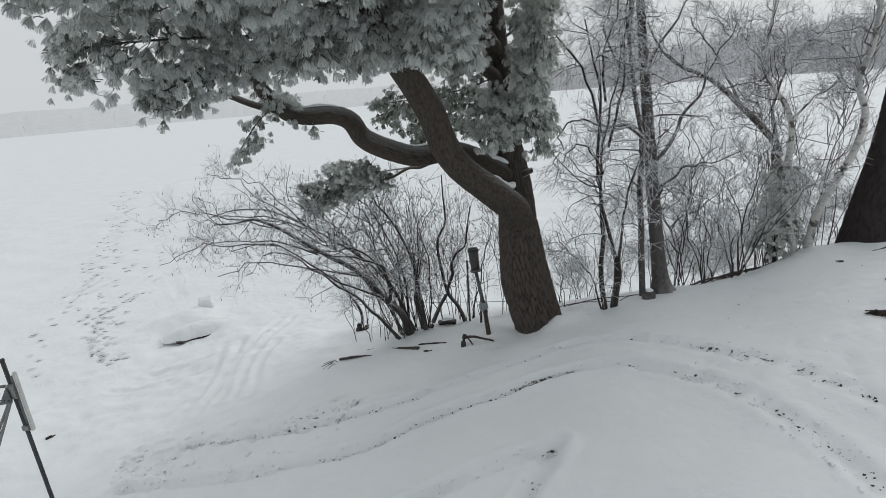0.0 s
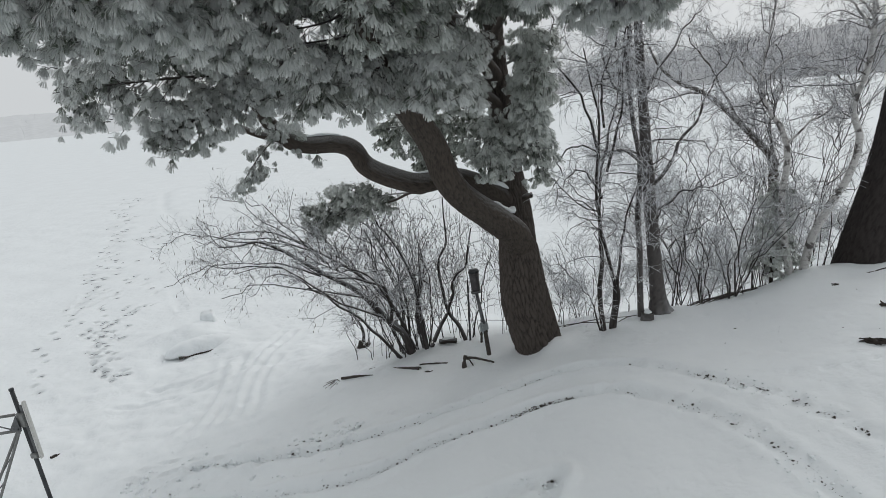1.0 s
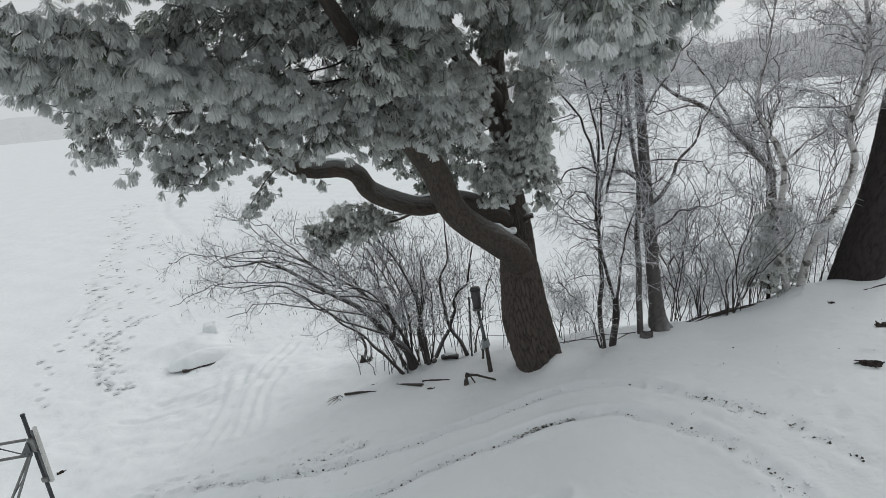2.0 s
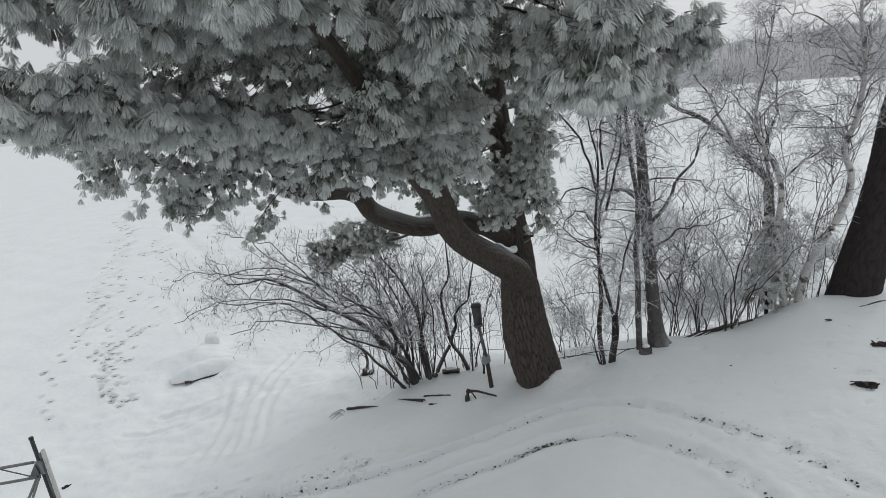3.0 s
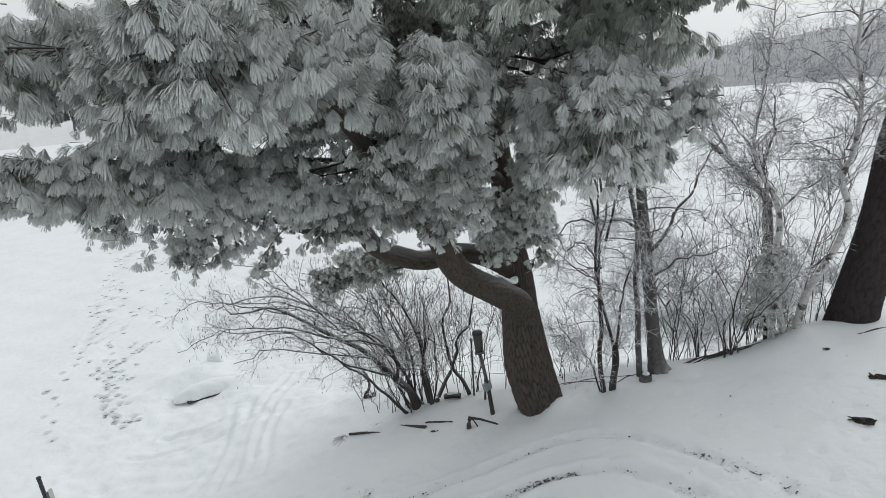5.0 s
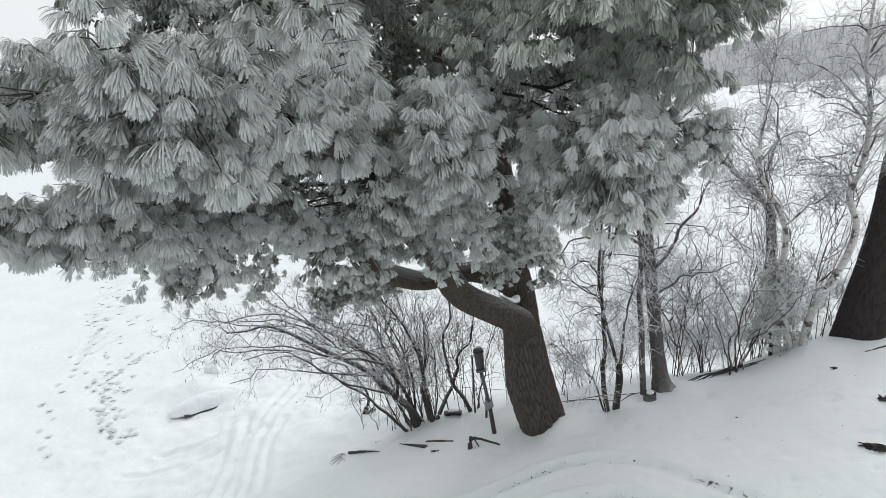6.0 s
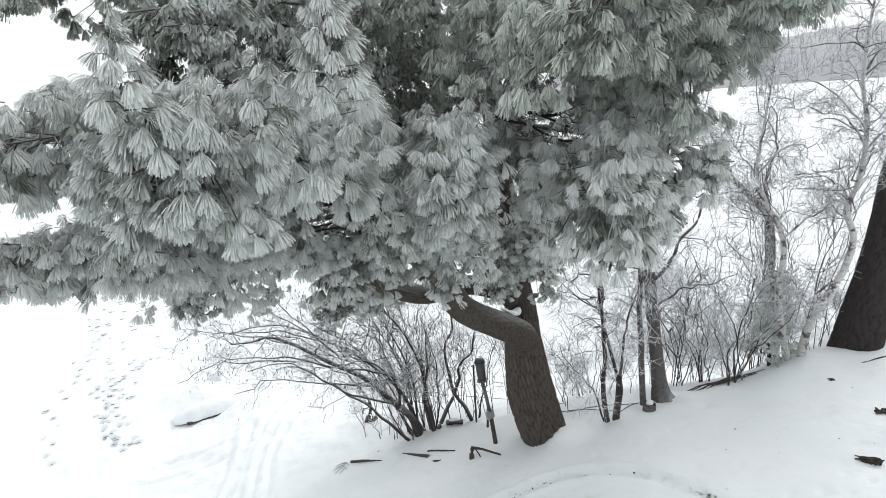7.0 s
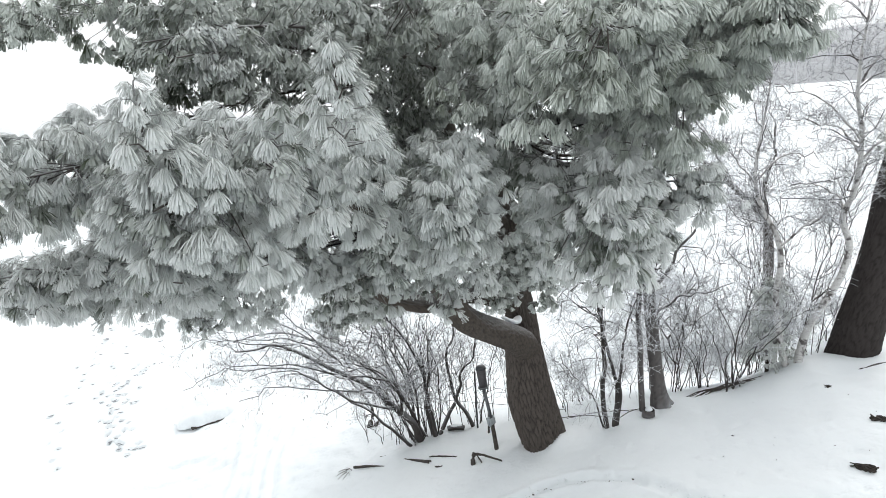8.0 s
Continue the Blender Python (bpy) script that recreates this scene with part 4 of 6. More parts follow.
bough("bough", 32, [(-0.85, 10.6, 5.49), (-1.06, 9.59, 5.48), (-1.14, 8.78, 5.32), (-1.22, 7.97, 5.11)], 0.38, 0.25, 0.5, 414, MID_TUFTS, 0.035, 0.2, 0.8, mat=HANGING_NEEDLES)
bough("bough", 33, [(-0.5, 10.8, 5.4), (-0.13, 9.59, 5.48), (-0, 8.58, 5.36), (0.07, 7.77, 5.2)], 0.34, 0.35, 0.5, 414, MID_TUFTS, 0.035, 0.2, 0.8, mat=HANGING_NEEDLES)
bough("bough", 34, [(-0.6, 10.8, 4.3), (-0.31, 10.09, 4.29), (-0.11, 9.69, 4.09), (0.09, 9.28, 3.94)], 0.42, 0.25, 0.48, 396, MID_TUFTS, 0.03, 0.2, 0.8, mat=HANGING_NEEDLES)
bough("bough", 35, [(-0.7, 10.8, 4.4), (-0.71, 9.99, 4.39), (-0.71, 9.38, 4.24), (-0.74, 8.88, 4.09)], 0.45, 0.2, 0.5, 384, MID_TUFTS, 0.03, 0.25, 0.8, mat=HANGING_NEEDLES)
bough("bough", 36, [(-2.3, 10.39, 3.36), (-3, 10.9, 3.24), (-3.8, 11.2, 3.06), (-4.75, 11.3, 2.74)], 0.56, 0.34, 0.32, 700, MID_TUFTS, 0.02, 0.25, 0.8, HANGING_NEEDLES)
bough("bough", 37, [(-0.9, 11.4, 4.4), (-1.7, 12, 4.4), (-2.5, 12.3, 4.35), (-3.2, 12.3, 4.5)], 0.5, 0.3, 0.62, 430, FAR_TUFTS, 0.03, 0.1, 0.8, mat=INNER_NEEDLES)
bough("bough", 38, [(-1.32, 8.98, 6.57), (-1.53, 7.57, 6.65), (-1.54, 6.56, 6.53), (-1.59, 5.55, 6.32)], 0.85, 0.3, 0.45, 678, FAR_TUFTS, 0.04, 0.15, 0.85, mat=INNER_NEEDLES)
bough("bough", 39, [(-0.51, 9.99, 6.29), (-0.32, 8.58, 6.46), (-0.13, 7.57, 6.4), (0.06, 6.56, 6.23)], 0.7, 0.3, 0.5, 642, FAR_TUFTS, 0.04, 0.15, 0.85, mat=INNER_NEEDLES)
bough("bough", 42, [(-0.9, 10.49, 6.79), (-1.22, 8.98, 7.07), (-1.43, 7.57, 7.05), (-1.54, 6.35, 6.93)], 0.9, 0.25, 0.4, 535, FAR_TUFTS, 0.04, 0.2, 0.85, mat=INNER_NEEDLES)
bough("bough", 43, [(-2.65, 5.55, 6.77), (-2.8, 4.54, 6.83), (-2.85, 3.64, 6.81), (-2.9, 2.84, 6.78)], 0.66, 0.26, 0.3, 540, NEAR_TUFTS, 0.009, 0.1, 0.85)
bough("bough", 44, [(-1.32, 8.58, 5.46), (-1.53, 7.57, 5.4), (-1.73, 6.86, 5.34), (-1.84, 6.15, 5.23)], 0.6, 0.2, 0.35, 320, FAR_TUFTS, 0.03, 0.2, 0.85, mat=HANGING_NEEDLES)
bough("bough", 45, [(-0.92, 8.47, 5.96), (-1.23, 6.76, 5.94), (-1.39, 5.75, 5.87), (-1.45, 5.14, 5.76)], 0.75, 0.25, 0.4, 468, FAR_TUFTS, 0.03, 0.2, 0.85, mat=HANGING_NEEDLES)
bough("bough", 46, [(0.08, 7.97, 7.46), (0.96, 5.75, 7.67), (1.35, 4.84, 7.56), (1.6, 4.24, 7.41)], 0.6, 0.25, 0.42, 552, CLOSE_TUFTS, 0.03, 0.3, 0.85, mat=PART_NEEDLES)
bough("bough", 47, [(-0.62, 8.58, 5.56), (-0.78, 7.36, 5.45), (-0.89, 6.56, 5.23), (-0.99, 5.75, 5.07)], 0.5, 0.25, 0.32, 312, MID_TUFTS, 0.03, 0.2, 0.85, mat=HEAVY_NEEDLES)
bough("bough", 48, [(-0.61, 9.59, 7.88), (-0.93, 7.77, 8.15), (-1.04, 6.56, 8.03), (-1.15, 5.55, 7.82)], 1.1, 0.3, 0.5, 609, FAR_TUFTS, 0.04, 0.2, 0.85, mat=INNER_NEEDLES)
bough("bough", 49, [(-1.22, 8.58, 7.16), (-2.23, 7.16, 7.24), (-3.04, 6.15, 7.13), (-3.65, 5.34, 6.92)], 0.9, 0.3, 0.45, 522, FAR_TUFTS, 0.04, 0.2, 0.85, mat=INNER_NEEDLES)
bough("bough", 50, [(-0.12, 7.97, 6.96), (0.56, 6.15, 7.03), (0.9, 5.04, 6.91), (1.05, 4.34, 6.76)], 0.5, 0.25, 0.4, 432, CLOSE_TUFTS, 0.03, 0.3, 0.85, mat=PART_NEEDLES)
bough("bough", 51, [(-0.5, 10.6, 4.94), (-0.23, 9.79, 4.93), (-0.07, 8.98, 4.77), (0.03, 8.47, 4.61)], 0.32, 0.2, 0.4, 377, FAR_TUFTS, 0.03, 0.2, 0.85, mat=HANGING_NEEDLES)
bough("bough", 52, [(-1.63, 7.46, 5.85), (-2.24, 6.46, 6.08), (-2.54, 5.55, 6.22), (-2.75, 4.74, 6.26)], 0.85, 0.3, 0.4, 493, FAR_TUFTS, 0.03, 0.2, 0.85, mat=HANGING_NEEDLES)
bough("bough", 53, [(-0.72, 8.98, 7.17), (-0.43, 7.36, 7.25), (-0.24, 6.15, 7.08), (-0.15, 5.24, 6.91)], 0.6, 0.25, 0.4, 406, FAR_TUFTS, 0.03, 0.2, 0.85, mat=INNER_NEEDLES)
bough("bough", 54, [(-2.23, 7.36, 7.9), (-3.04, 6.15, 8.01), (-3.75, 5.24, 7.99), (-4.45, 4.74, 7.96)], 0.8, 0.35, 0.2, 552, MID_TUFTS, 0.03, 0.15, 0.85, mat=PART_NEEDLES)
bough("bough", 55, [(0.47, 7.36, 7.15), (1.01, 6.05, 7.28), (1.35, 5.14, 7.26), (1.7, 4.84, 7.21)], 0.5, 0.3, 0.36, 516, CLOSE_TUFTS, 0.03, 0.25, 0.85, mat=PART_NEEDLES)
bough("bough", 56, [(0.37, 7.36, 6.7), (0.71, 6.66, 6.74), (0.94, 6.15, 6.63), (1.08, 5.85, 6.42)], 0.4, 0.25, 0.4, 456, CLOSE_TUFTS, 0.03, 0.25, 0.85, mat=HEAVY_NEEDLES)
bough("bough", 71, [(-2.03, 7.16, 7.54), (-2.64, 6.15, 7.68), (-3.05, 5.45, 7.7), (-3.4, 4.94, 7.63)], 0.42, 0.25, 0.3, 336, MID_TUFTS, 0.03, 0.15, 0.85, mat=PART_NEEDLES)
bough("bough", 72, [(-1.21, 9.79, 7.88), (-2.22, 8.58, 8.01), (-3.03, 7.77, 7.9), (-3.63, 7.16, 7.74)], 1.0, 0.4, 0.6, 640, FAR_TUFTS, 0.03, 0.1, 0.85, mat=INNER_NEEDLES)
bough("bough", 73, [(-0.81, 9.79, 7.68), (-1.32, 8.88, 7.77), (-1.72, 8.17, 7.66), (-1.93, 7.57, 7.55)], 0.9, 0.4, 0.6, 480, FAR_TUFTS, 0.03, 0.1, 0.85, mat=INNER_NEEDLES)
bough("bough", 74, [(-1.73, 7.57, 5.35), (-2.04, 6.76, 5.34), (-2.14, 6.15, 5.26), (-2.19, 5.75, 5.14)], 0.7, 0.2, 0.3, 360, MID_TUFTS, 0.03, 0.2, 0.85, mat=HEAVY_NEEDLES)
bough("bough", 75, [(-3.04, 5.75, 6.82), (-3.35, 4.94, 6.89), (-3.5, 4.34, 6.86), (-3.55, 3.74, 6.81)], 0.4, 0.22, 0.4, 276, NEAR_TUFTS, 0.016, 0.1, 0.85)
bough("bough", 57, [(-2.24, 6.15, 7.43), (-2.4, 5.34, 7.52), (-2.45, 4.74, 7.51), (-2.47, 4.34, 7.46)], 0.2, 0.15, 0.18, 72, MID_TUFTS, 0.02, 0.5, 0.8)
bough("bough", 58, [(-2.5, 6.2, 5.45), (-2.95, 5.2, 5.78), (-3.2, 4.2, 6.02), (-3.4, 3.35, 6.17)], 0.66, 0.08, 0.24, 480, CLOSE_TUFTS, 0.03, 0.2, 0.85, mat=HEAVY_NEEDLES)
bough("bough", 59, [(-1.52, 8.17, 6.06), (-2.03, 7.16, 6.29), (-2.44, 6.56, 6.38), (-2.84, 6.05, 6.38)], 0.6, 0.3, 0.35, 435, FAR_TUFTS, 0.03, 0.2, 0.85, mat=PART_NEEDLES)
# short sheltered sprays above the fork
bough("bough", 171, [(-0.75, 10.9, 4.75), (-1.3, 11.0, 4.6), (-2.1, 11.0, 4.5), (-3.0, 11.0, 4.45)], 0.5, 0.2, 0.3, 330, FAR_TUFTS, 0.02, 0.1, 0.8, mat=PART_NEEDLES)
bough("bough", 172, [(-0.7, 10.8, 4.5), (-1.1, 11.0, 4.25), (-1.7, 11.0, 4.0), (-2.3, 11.0, 3.85)], 0.4, 0.15, 0.25, 150, FAR_TUFTS, 0.016, 0.1, 0.8, mat=PART_NEEDLES)
# an outer spray between the two left-hand tiers
bough("bough", 173, [(-1.9, 7.6, 6.2), (-3.2, 7.3, 6.36), (-4.3, 7.0, 6.42), (-5.3, 6.8, 6.42)], 0.55, 0.2, 0.25, 380, FAR_TUFTS, 0.025, 0.1, 0.8, mat=PART_NEEDLES)
# the crown higher up, over the camera
for k, (hx, hy, hz) in enumerate(((-2.6, 6.0, 8.9), (0.9, 6.2, 8.8), (-0.8, 5.2, 9.0), (1.9, 8.2, 8.4), (-3.8, 9.4, 8.4), (-1.0, 13.6, 8.2), (1.6, 12.6, 7.6), (-3.2, 12.8, 7.6), (-0.9, 8.6, 10.2))):
    bough("bough", 60 + k, [(-0.8, 10.9, hz - 0.6), ((hx - 1.2) / 2, (hy + 10.9) / 2, hz), (hx, hy, hz - 0.1), (hx * 1.1, hy - 0.4, hz - 0.3)], 1.2, 0.3, 0.4, 200, FAR_TUFTS, 0.05, 0.2, 0.8, INNER_NEEDLES)


def snow_strip(name, pts, wide, high, label, thin=0.0):
    """Snow lying along the top of a limb or log: a rounded ribbon that thins towards its ends."""
    p, at = curve_points(pts, 0.04)
    d = np.gradient(p, axis=0)
    s = np.cross(d, [0, 0, 1.0])
    s /= np.linalg.norm(s, axis=1, keepdims=True) + 1e-9
    prof = np.sin(np.pi * np.clip(at, 0.02, 0.98)) ** 0.4 * (1 + 0.15 * np.sin(np.arange(len(p)) * 0.9)) * (1 - thin * at)
    a = np.linspace(0, 2 * np.pi, 13)[:-1]
    rows = p[:, None] + s[:, None] * (np.cos(a) * wide)[None, :, None] * prof[:, None, None]
    rows = rows + np.array([0, 0, 1.0]) * ((np.maximum(np.sin(a), -0.5) * high)[None, :] * prof[:, None])[..., None]
    j = np.arange(len(p) - 1)[:, None] * 12
    k = np.arange(12)
    q = np.stack([j + k, j + (k + 1) % 12, j + 12 + (k + 1) % 12, j + 12 + k], -1).reshape(-1, 4)
    return tagged(mesh_object(name, rows.reshape(-1, 3), q, SNOW), label, "snow", "snow on limbs")


snow_strip("snow_lump", [(-0.5, 10.57, 2.96), (-0.56, 10.42, 2.925), (-0.63, 10.24, 3.0), (-0.72, 10.06, 3.14), (-0.79, 9.92, 3.22)], 0.12, 0.085, "white snow lodged in the crook of the pine", 0.75)
snow_strip("snow_lump", [(-0.58, 10.66, 3.3), (-0.75, 10.58, 3.4), (-1, 10.48, 3.51), (-1.2, 10.25, 3.64)], 0.11, 0.075, "white snow lying along a dark pine limb", 0.6)
snow_strip("snow_lump", [(-2.9, 9.15, 4.46), (-3.07, 9.1, 4.53), (-3.3, 9.04, 4.55), (-3.5, 9, 4.54), (-3.68, 8.92, 4.6)], 0.05, 0.025, "white snow lying along a dark pine limb")
snow_strip("snow_lump", [(-1.5, 9.9, 3.81), (-1.75, 9.7, 3.81), (-2, 9.55, 3.81), (-2.25, 9.43, 3.91)], 0.045, 0.02, "white snow lying along a dark pine limb")


# ---- trees along the bank ----
right_pine = thing("leaning_pine", (6.33, 12.9, 0.9), "dark leaning pine trunk standing at the bank's edge", "tree")
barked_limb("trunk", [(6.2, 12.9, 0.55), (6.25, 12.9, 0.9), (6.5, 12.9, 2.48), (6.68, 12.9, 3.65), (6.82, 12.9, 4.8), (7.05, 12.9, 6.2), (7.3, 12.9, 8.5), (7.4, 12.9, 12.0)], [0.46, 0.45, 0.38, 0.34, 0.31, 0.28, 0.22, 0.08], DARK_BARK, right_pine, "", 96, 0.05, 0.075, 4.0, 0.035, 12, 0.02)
rp_rng = np.random.default_rng(77)
rp_spots, rp_twigs = bough_spots(rp_rng, [(7.0, 12.8, 5.9), (6.6, 12.4, 5.9), (6.2, 12.0, 5.75), (5.95, 11.8, 5.6)], 0.4, 0.2, 0.3, 60, 0.4)
rp_v, rp_q = tubes(np.array(rp_twigs), np.tile([0.01, 0.007, 0.004, 0.003], (len(rp_twigs), 1)), 4)
rp_bough = mesh_object("bough", rp_v, rp_q, PINE_TWIG, right_pine, "drooping bough of dark needles")
joined_tufts("foliage", rp_spots, MID_TUFTS, GREEN_NEEDLES, rp_bough, rp_rng)
# its crown, high above the bank and out of view, added to shade the yard
for hx, hy, hz in ((5.6, 11.0, 9.8), (8.6, 10.6, 9.6), (9.6, 12.6, 10.4), (6.6, 9.6, 10.8), (8.2, 14.6, 10.2), (5.4, 13.6, 11.2)):
    line = [(7.35, 12.9, hz - 0.7), ((7.35 + hx) / 2, (12.9 + hy) / 2, hz), (hx, hy, hz - 0.1), (hx * 1.08 - 0.56, hy * 1.08 - 1.03, hz - 0.3)]
    up_spots, up_twigs = bough_spots(rp_rng, line, 1.1, 0.3, 0.4, 190, 0.25)
    up_v, up_q = tubes(np.array(up_twigs), np.tile([0.02, 0.012, 0.006, 0.003], (len(up_twigs), 1)), 3)
    up_bough = mesh_object("bough", up_v, up_q, PINE_TWIG, right_pine, "high bough of dark needles, out of view")
    joined_tufts("foliage", up_spots, FAR_TUFTS, INNER_NEEDLES, up_bough, rp_rng)

tree_stems = []
tree_stems.append(([(4.96, 12.35, 0.75), (4.96, 12.35, 1.02), (5.03, 12.3, 1.5), (5.1, 12.15, 2.1), (5.46, 12.1, 2.88), (5.63, 12.03, 3.55), (5.42, 11.93, 4.22), (5.44, 11.7, 4.72), (5.45, 11.5, 5.3), (5.35, 11.4, 6.05), (5.28, 11.4, 6.85), (5.4, 11.4, 8.2)], 0.082, 0.012))
tree_stems.append(([(4.86, 12.4, 0.7), (4.8, 12.4, 1.0), (4.64, 12.4, 1.55), (4.53, 12.35, 2.22), (4.47, 12.3, 2.85), (4.53, 12.3, 3.6), (4.42, 12.8, 3.98), (4.55, 14.0, 4.55), (4.78, 14.6, 5.02), (5.05, 15.0, 5.6), (5.2, 15.2, 6.4), (5.3, 15.3, 7.6)], 0.07, 0.01))
tree_stems.append(([(4.53, 12.3, 3.6), (4.75, 12.25, 3.95), (5.0, 12.2, 4.15), (5.3, 12.2, 4.25)], 0.026, 0.008))
tree_stems.append(([(4.55, 14.0, 4.55), (4.95, 13.9, 4.95), (5.4, 13.8, 5.15), (5.8, 13.7, 5.1)], 0.024, 0.007))
tree_stems.append(([(4.55, 14.0, 4.55), (4.2, 14.0, 5.0), (3.9, 14.0, 5.3), (3.5, 13.9, 5.9)], 0.022, 0.006))
tree_stems.append(([(5.42, 11.9, 4.3), (5.2, 11.8, 4.75), (4.9, 11.7, 4.95), (4.5, 11.6, 4.9)], 0.024, 0.007))
tree_stems.append(([(5.45, 11.5, 5.3), (5.15, 11.45, 5.75), (4.8, 11.4, 6.0), (4.3, 11.4, 6.1)], 0.026, 0.006))
tree_stems.append(([(5.4, 11.45, 5.6), (4.9, 11.4, 6.3), (4.4, 11.4, 6.55), (3.9, 11.4, 6.7)], 0.022, 0.006))
tree_stems.append(([(5.45, 11.5, 5.3), (5.7, 11.4, 5.55), (6.0, 11.4, 5.75), (6.4, 11.4, 5.8)], 0.024, 0.007))
tree_stems.append(([(5.1, 12.15, 2.1), (4.9, 12.0, 2.3), (4.7, 11.9, 2.35), (4.5, 11.8, 2.3)], 0.014, 0.005))
tree_stems.append(([(5.3, 11.4, 6.6), (5.6, 11.3, 7.1), (6.0, 11.3, 7.5), (6.3, 11.3, 8.1)], 0.022, 0.006))
bare_tree("birch_tree", "pale birch with two crooked stems, twigs rimed", "tree", 101,
          tree_stems,
          (18, 1.0), (8, 0.52), (5, 0.28), 0.38, 0.06, 0.85, BIRCH_BARK, TWIG, 0.75, "", 0.0034)
tree_stems = []
tree_stems.append(([(7.1, 20.1, -1.8), (7.0, 20.0, -0.6), (7.05, 20.0, 0.9), (7.0, 20.0, 1.75), (6.95, 20.0, 2.2), (6.5, 20.0, 2.75), (5.9, 20.0, 3.4), (5.3, 20.0, 4.0), (4.75, 20.0, 4.4), (4.2, 20.0, 4.65), (3.6, 20.0, 5.2), (3.2, 20.0, 6.0)], 0.17, 0.02))
tree_stems.append(([(6.95, 20.0, 2.2), (7.0, 20.2, 2.6), (6.95, 20.4, 3.2), (7.1, 20.4, 4.3), (7.0, 20.4, 5.6)], 0.06, 0.014))
tree_stems.append(([(5.9, 20.0, 3.4), (5.5, 20.0, 4.3), (5.2, 20.0, 5.0), (4.6, 20.0, 6.0)], 0.05, 0.012))
tree_stems.append(([(4.9, 20.0, 4.3), (4.3, 20.0, 4.3), (3.6, 20.0, 4.1), (2.9, 20.0, 4.3)], 0.03, 0.01))
bare_tree("frosted_tree", "dark crooked leafless tree rimed with frost", "tree", 102,
          tree_stems,
          (18, 1.4), (7, 0.75), (4, 0.4), 0.4, 0.08, 0.85, LIMB_BARK, TWIG_WHITE, 0.4, "", 0.0055)
tree_stems = []
tree_stems.append(([(2.23, 11.7, 0.42), (2.17, 11.7, 0.7), (2.09, 11.7, 1.48), (1.99, 11.7, 2.68), (1.91, 11.7, 3.72), (1.84, 11.7, 4.71), (1.78, 11.7, 5.48), (1.75, 11.7, 6.39), (1.75, 11.7, 8.0)], 0.145, 0.05))
tree_stems.append(([(1.8, 11.45, 0.2), (1.8, 11.5, 0.7), (1.81, 11.6, 1.51), (1.8, 11.7, 2.69), (1.77, 11.7, 3.73), (1.68, 11.8, 4.34), (1.61, 11.9, 5.32), (1.56, 12.0, 6.27), (1.5, 12.0, 7.6)], 0.06, 0.025))
tree_stems.append(([(2.0, 11.7, 3.0), (2.25, 11.6, 3.3), (2.5, 11.5, 3.75), (2.85, 11.4, 4.4), (3.2, 11.3, 5.3)], 0.04, 0.006))
tree_stems.append(([(2.02, 11.7, 2.5), (2.4, 11.6, 2.75), (2.9, 11.5, 3.0), (3.5, 11.4, 3.15)], 0.03, 0.008))
tree_stems.append(([(1.8, 11.7, 3.5), (1.5, 11.5, 3.75), (1.2, 11.4, 3.8), (0.8, 11.3, 3.7)], 0.035, 0.01))
tree_stems.append(([(1.85, 11.7, 4.6), (2.2, 11.8, 5.2), (2.6, 11.9, 5.8), (3.0, 12.0, 6.6)], 0.03, 0.006))
tree_stems.append(([(1.7, 11.8, 4.3), (1.4, 11.7, 4.9), (1.2, 11.6, 5.5), (1.1, 11.5, 6.3)], 0.03, 0.01))
bare_tree("frosted_tree", "tall dark tree with twin stems, frost on every twig", "tree", 103,
          tree_stems,
          (28, 1.0), (6, 0.5), (4, 0.24), 0.22, 0.02, 0.85, FROSTED_BARK, TWIG_WHITE, 0.9)
tree_stems = []
tree_stems.append(([(1.08, 10.9, 0.2), (1.05, 10.9, 0.6), (1.0, 10.9, 1.21), (1.09, 10.9, 2.05), (1.03, 10.8, 3.09), (0.99, 10.8, 3.86), (0.85, 10.7, 4.7), (0.64, 10.6, 5.5)], 0.05, 0.007))
tree_stems.append(([(1.16, 10.9, 0.2), (1.22, 10.95, 0.7), (1.32, 11.0, 1.16), (1.23, 11.0, 1.92), (1.12, 11.1, 2.63), (1.16, 11.2, 3.52), (1.32, 11.3, 4.47), (1.4, 11.3, 5.4)], 0.04, 0.007))
tree_stems.append(([(1.2, 10.92, 0.2), (1.3, 10.9, 0.9), (1.34, 10.9, 1.3), (1.48, 10.9, 2.14), (1.59, 10.8, 2.66), (1.65, 10.8, 3.43)], 0.038, 0.007))
tree_stems.append(([(1.05, 10.95, 0.3), (0.8, 11.0, 1.0), (0.5, 11.0, 1.6), (0.1, 11.0, 2.0)], 0.022, 0.006))
tree_stems.append(([(1.03, 10.8, 3.0), (0.75, 10.7, 3.5), (0.5, 10.6, 3.5), (0.3, 10.5, 3.0)], 0.022, 0.006))
tree_stems.append(([(0.99, 10.8, 3.8), (0.65, 10.7, 4.0), (0.35, 10.6, 3.7), (0.15, 10.5, 3.1)], 0.02, 0.006))
tree_stems.append(([(1.0, 10.8, 3.7), (0.75, 10.8, 4.6), (0.4, 10.7, 5.4), (0.2, 10.6, 6.4)], 0.028, 0.006))
tree_stems.append(([(1.16, 11.2, 3.4), (1.45, 11.2, 4.5), (1.55, 11.2, 5.5), (1.85, 11.1, 6.6)], 0.028, 0.006))
tree_stems.append(([(1.1, 11.0, 4.2), (1.0, 11.0, 5.0), (1.1, 10.9, 5.8), (0.95, 10.9, 6.8)], 0.024, 0.006))
bare_tree("frosted_tree", "clump of thin dark stems with frosted twigs", "tree", 104,
          tree_stems,
          (20, 0.9), (5, 0.48), (4, 0.24), 0.3, -0.02, 0.85, None, TWIG_WHITE, 1.1)
alder_rng = np.random.default_rng(19)
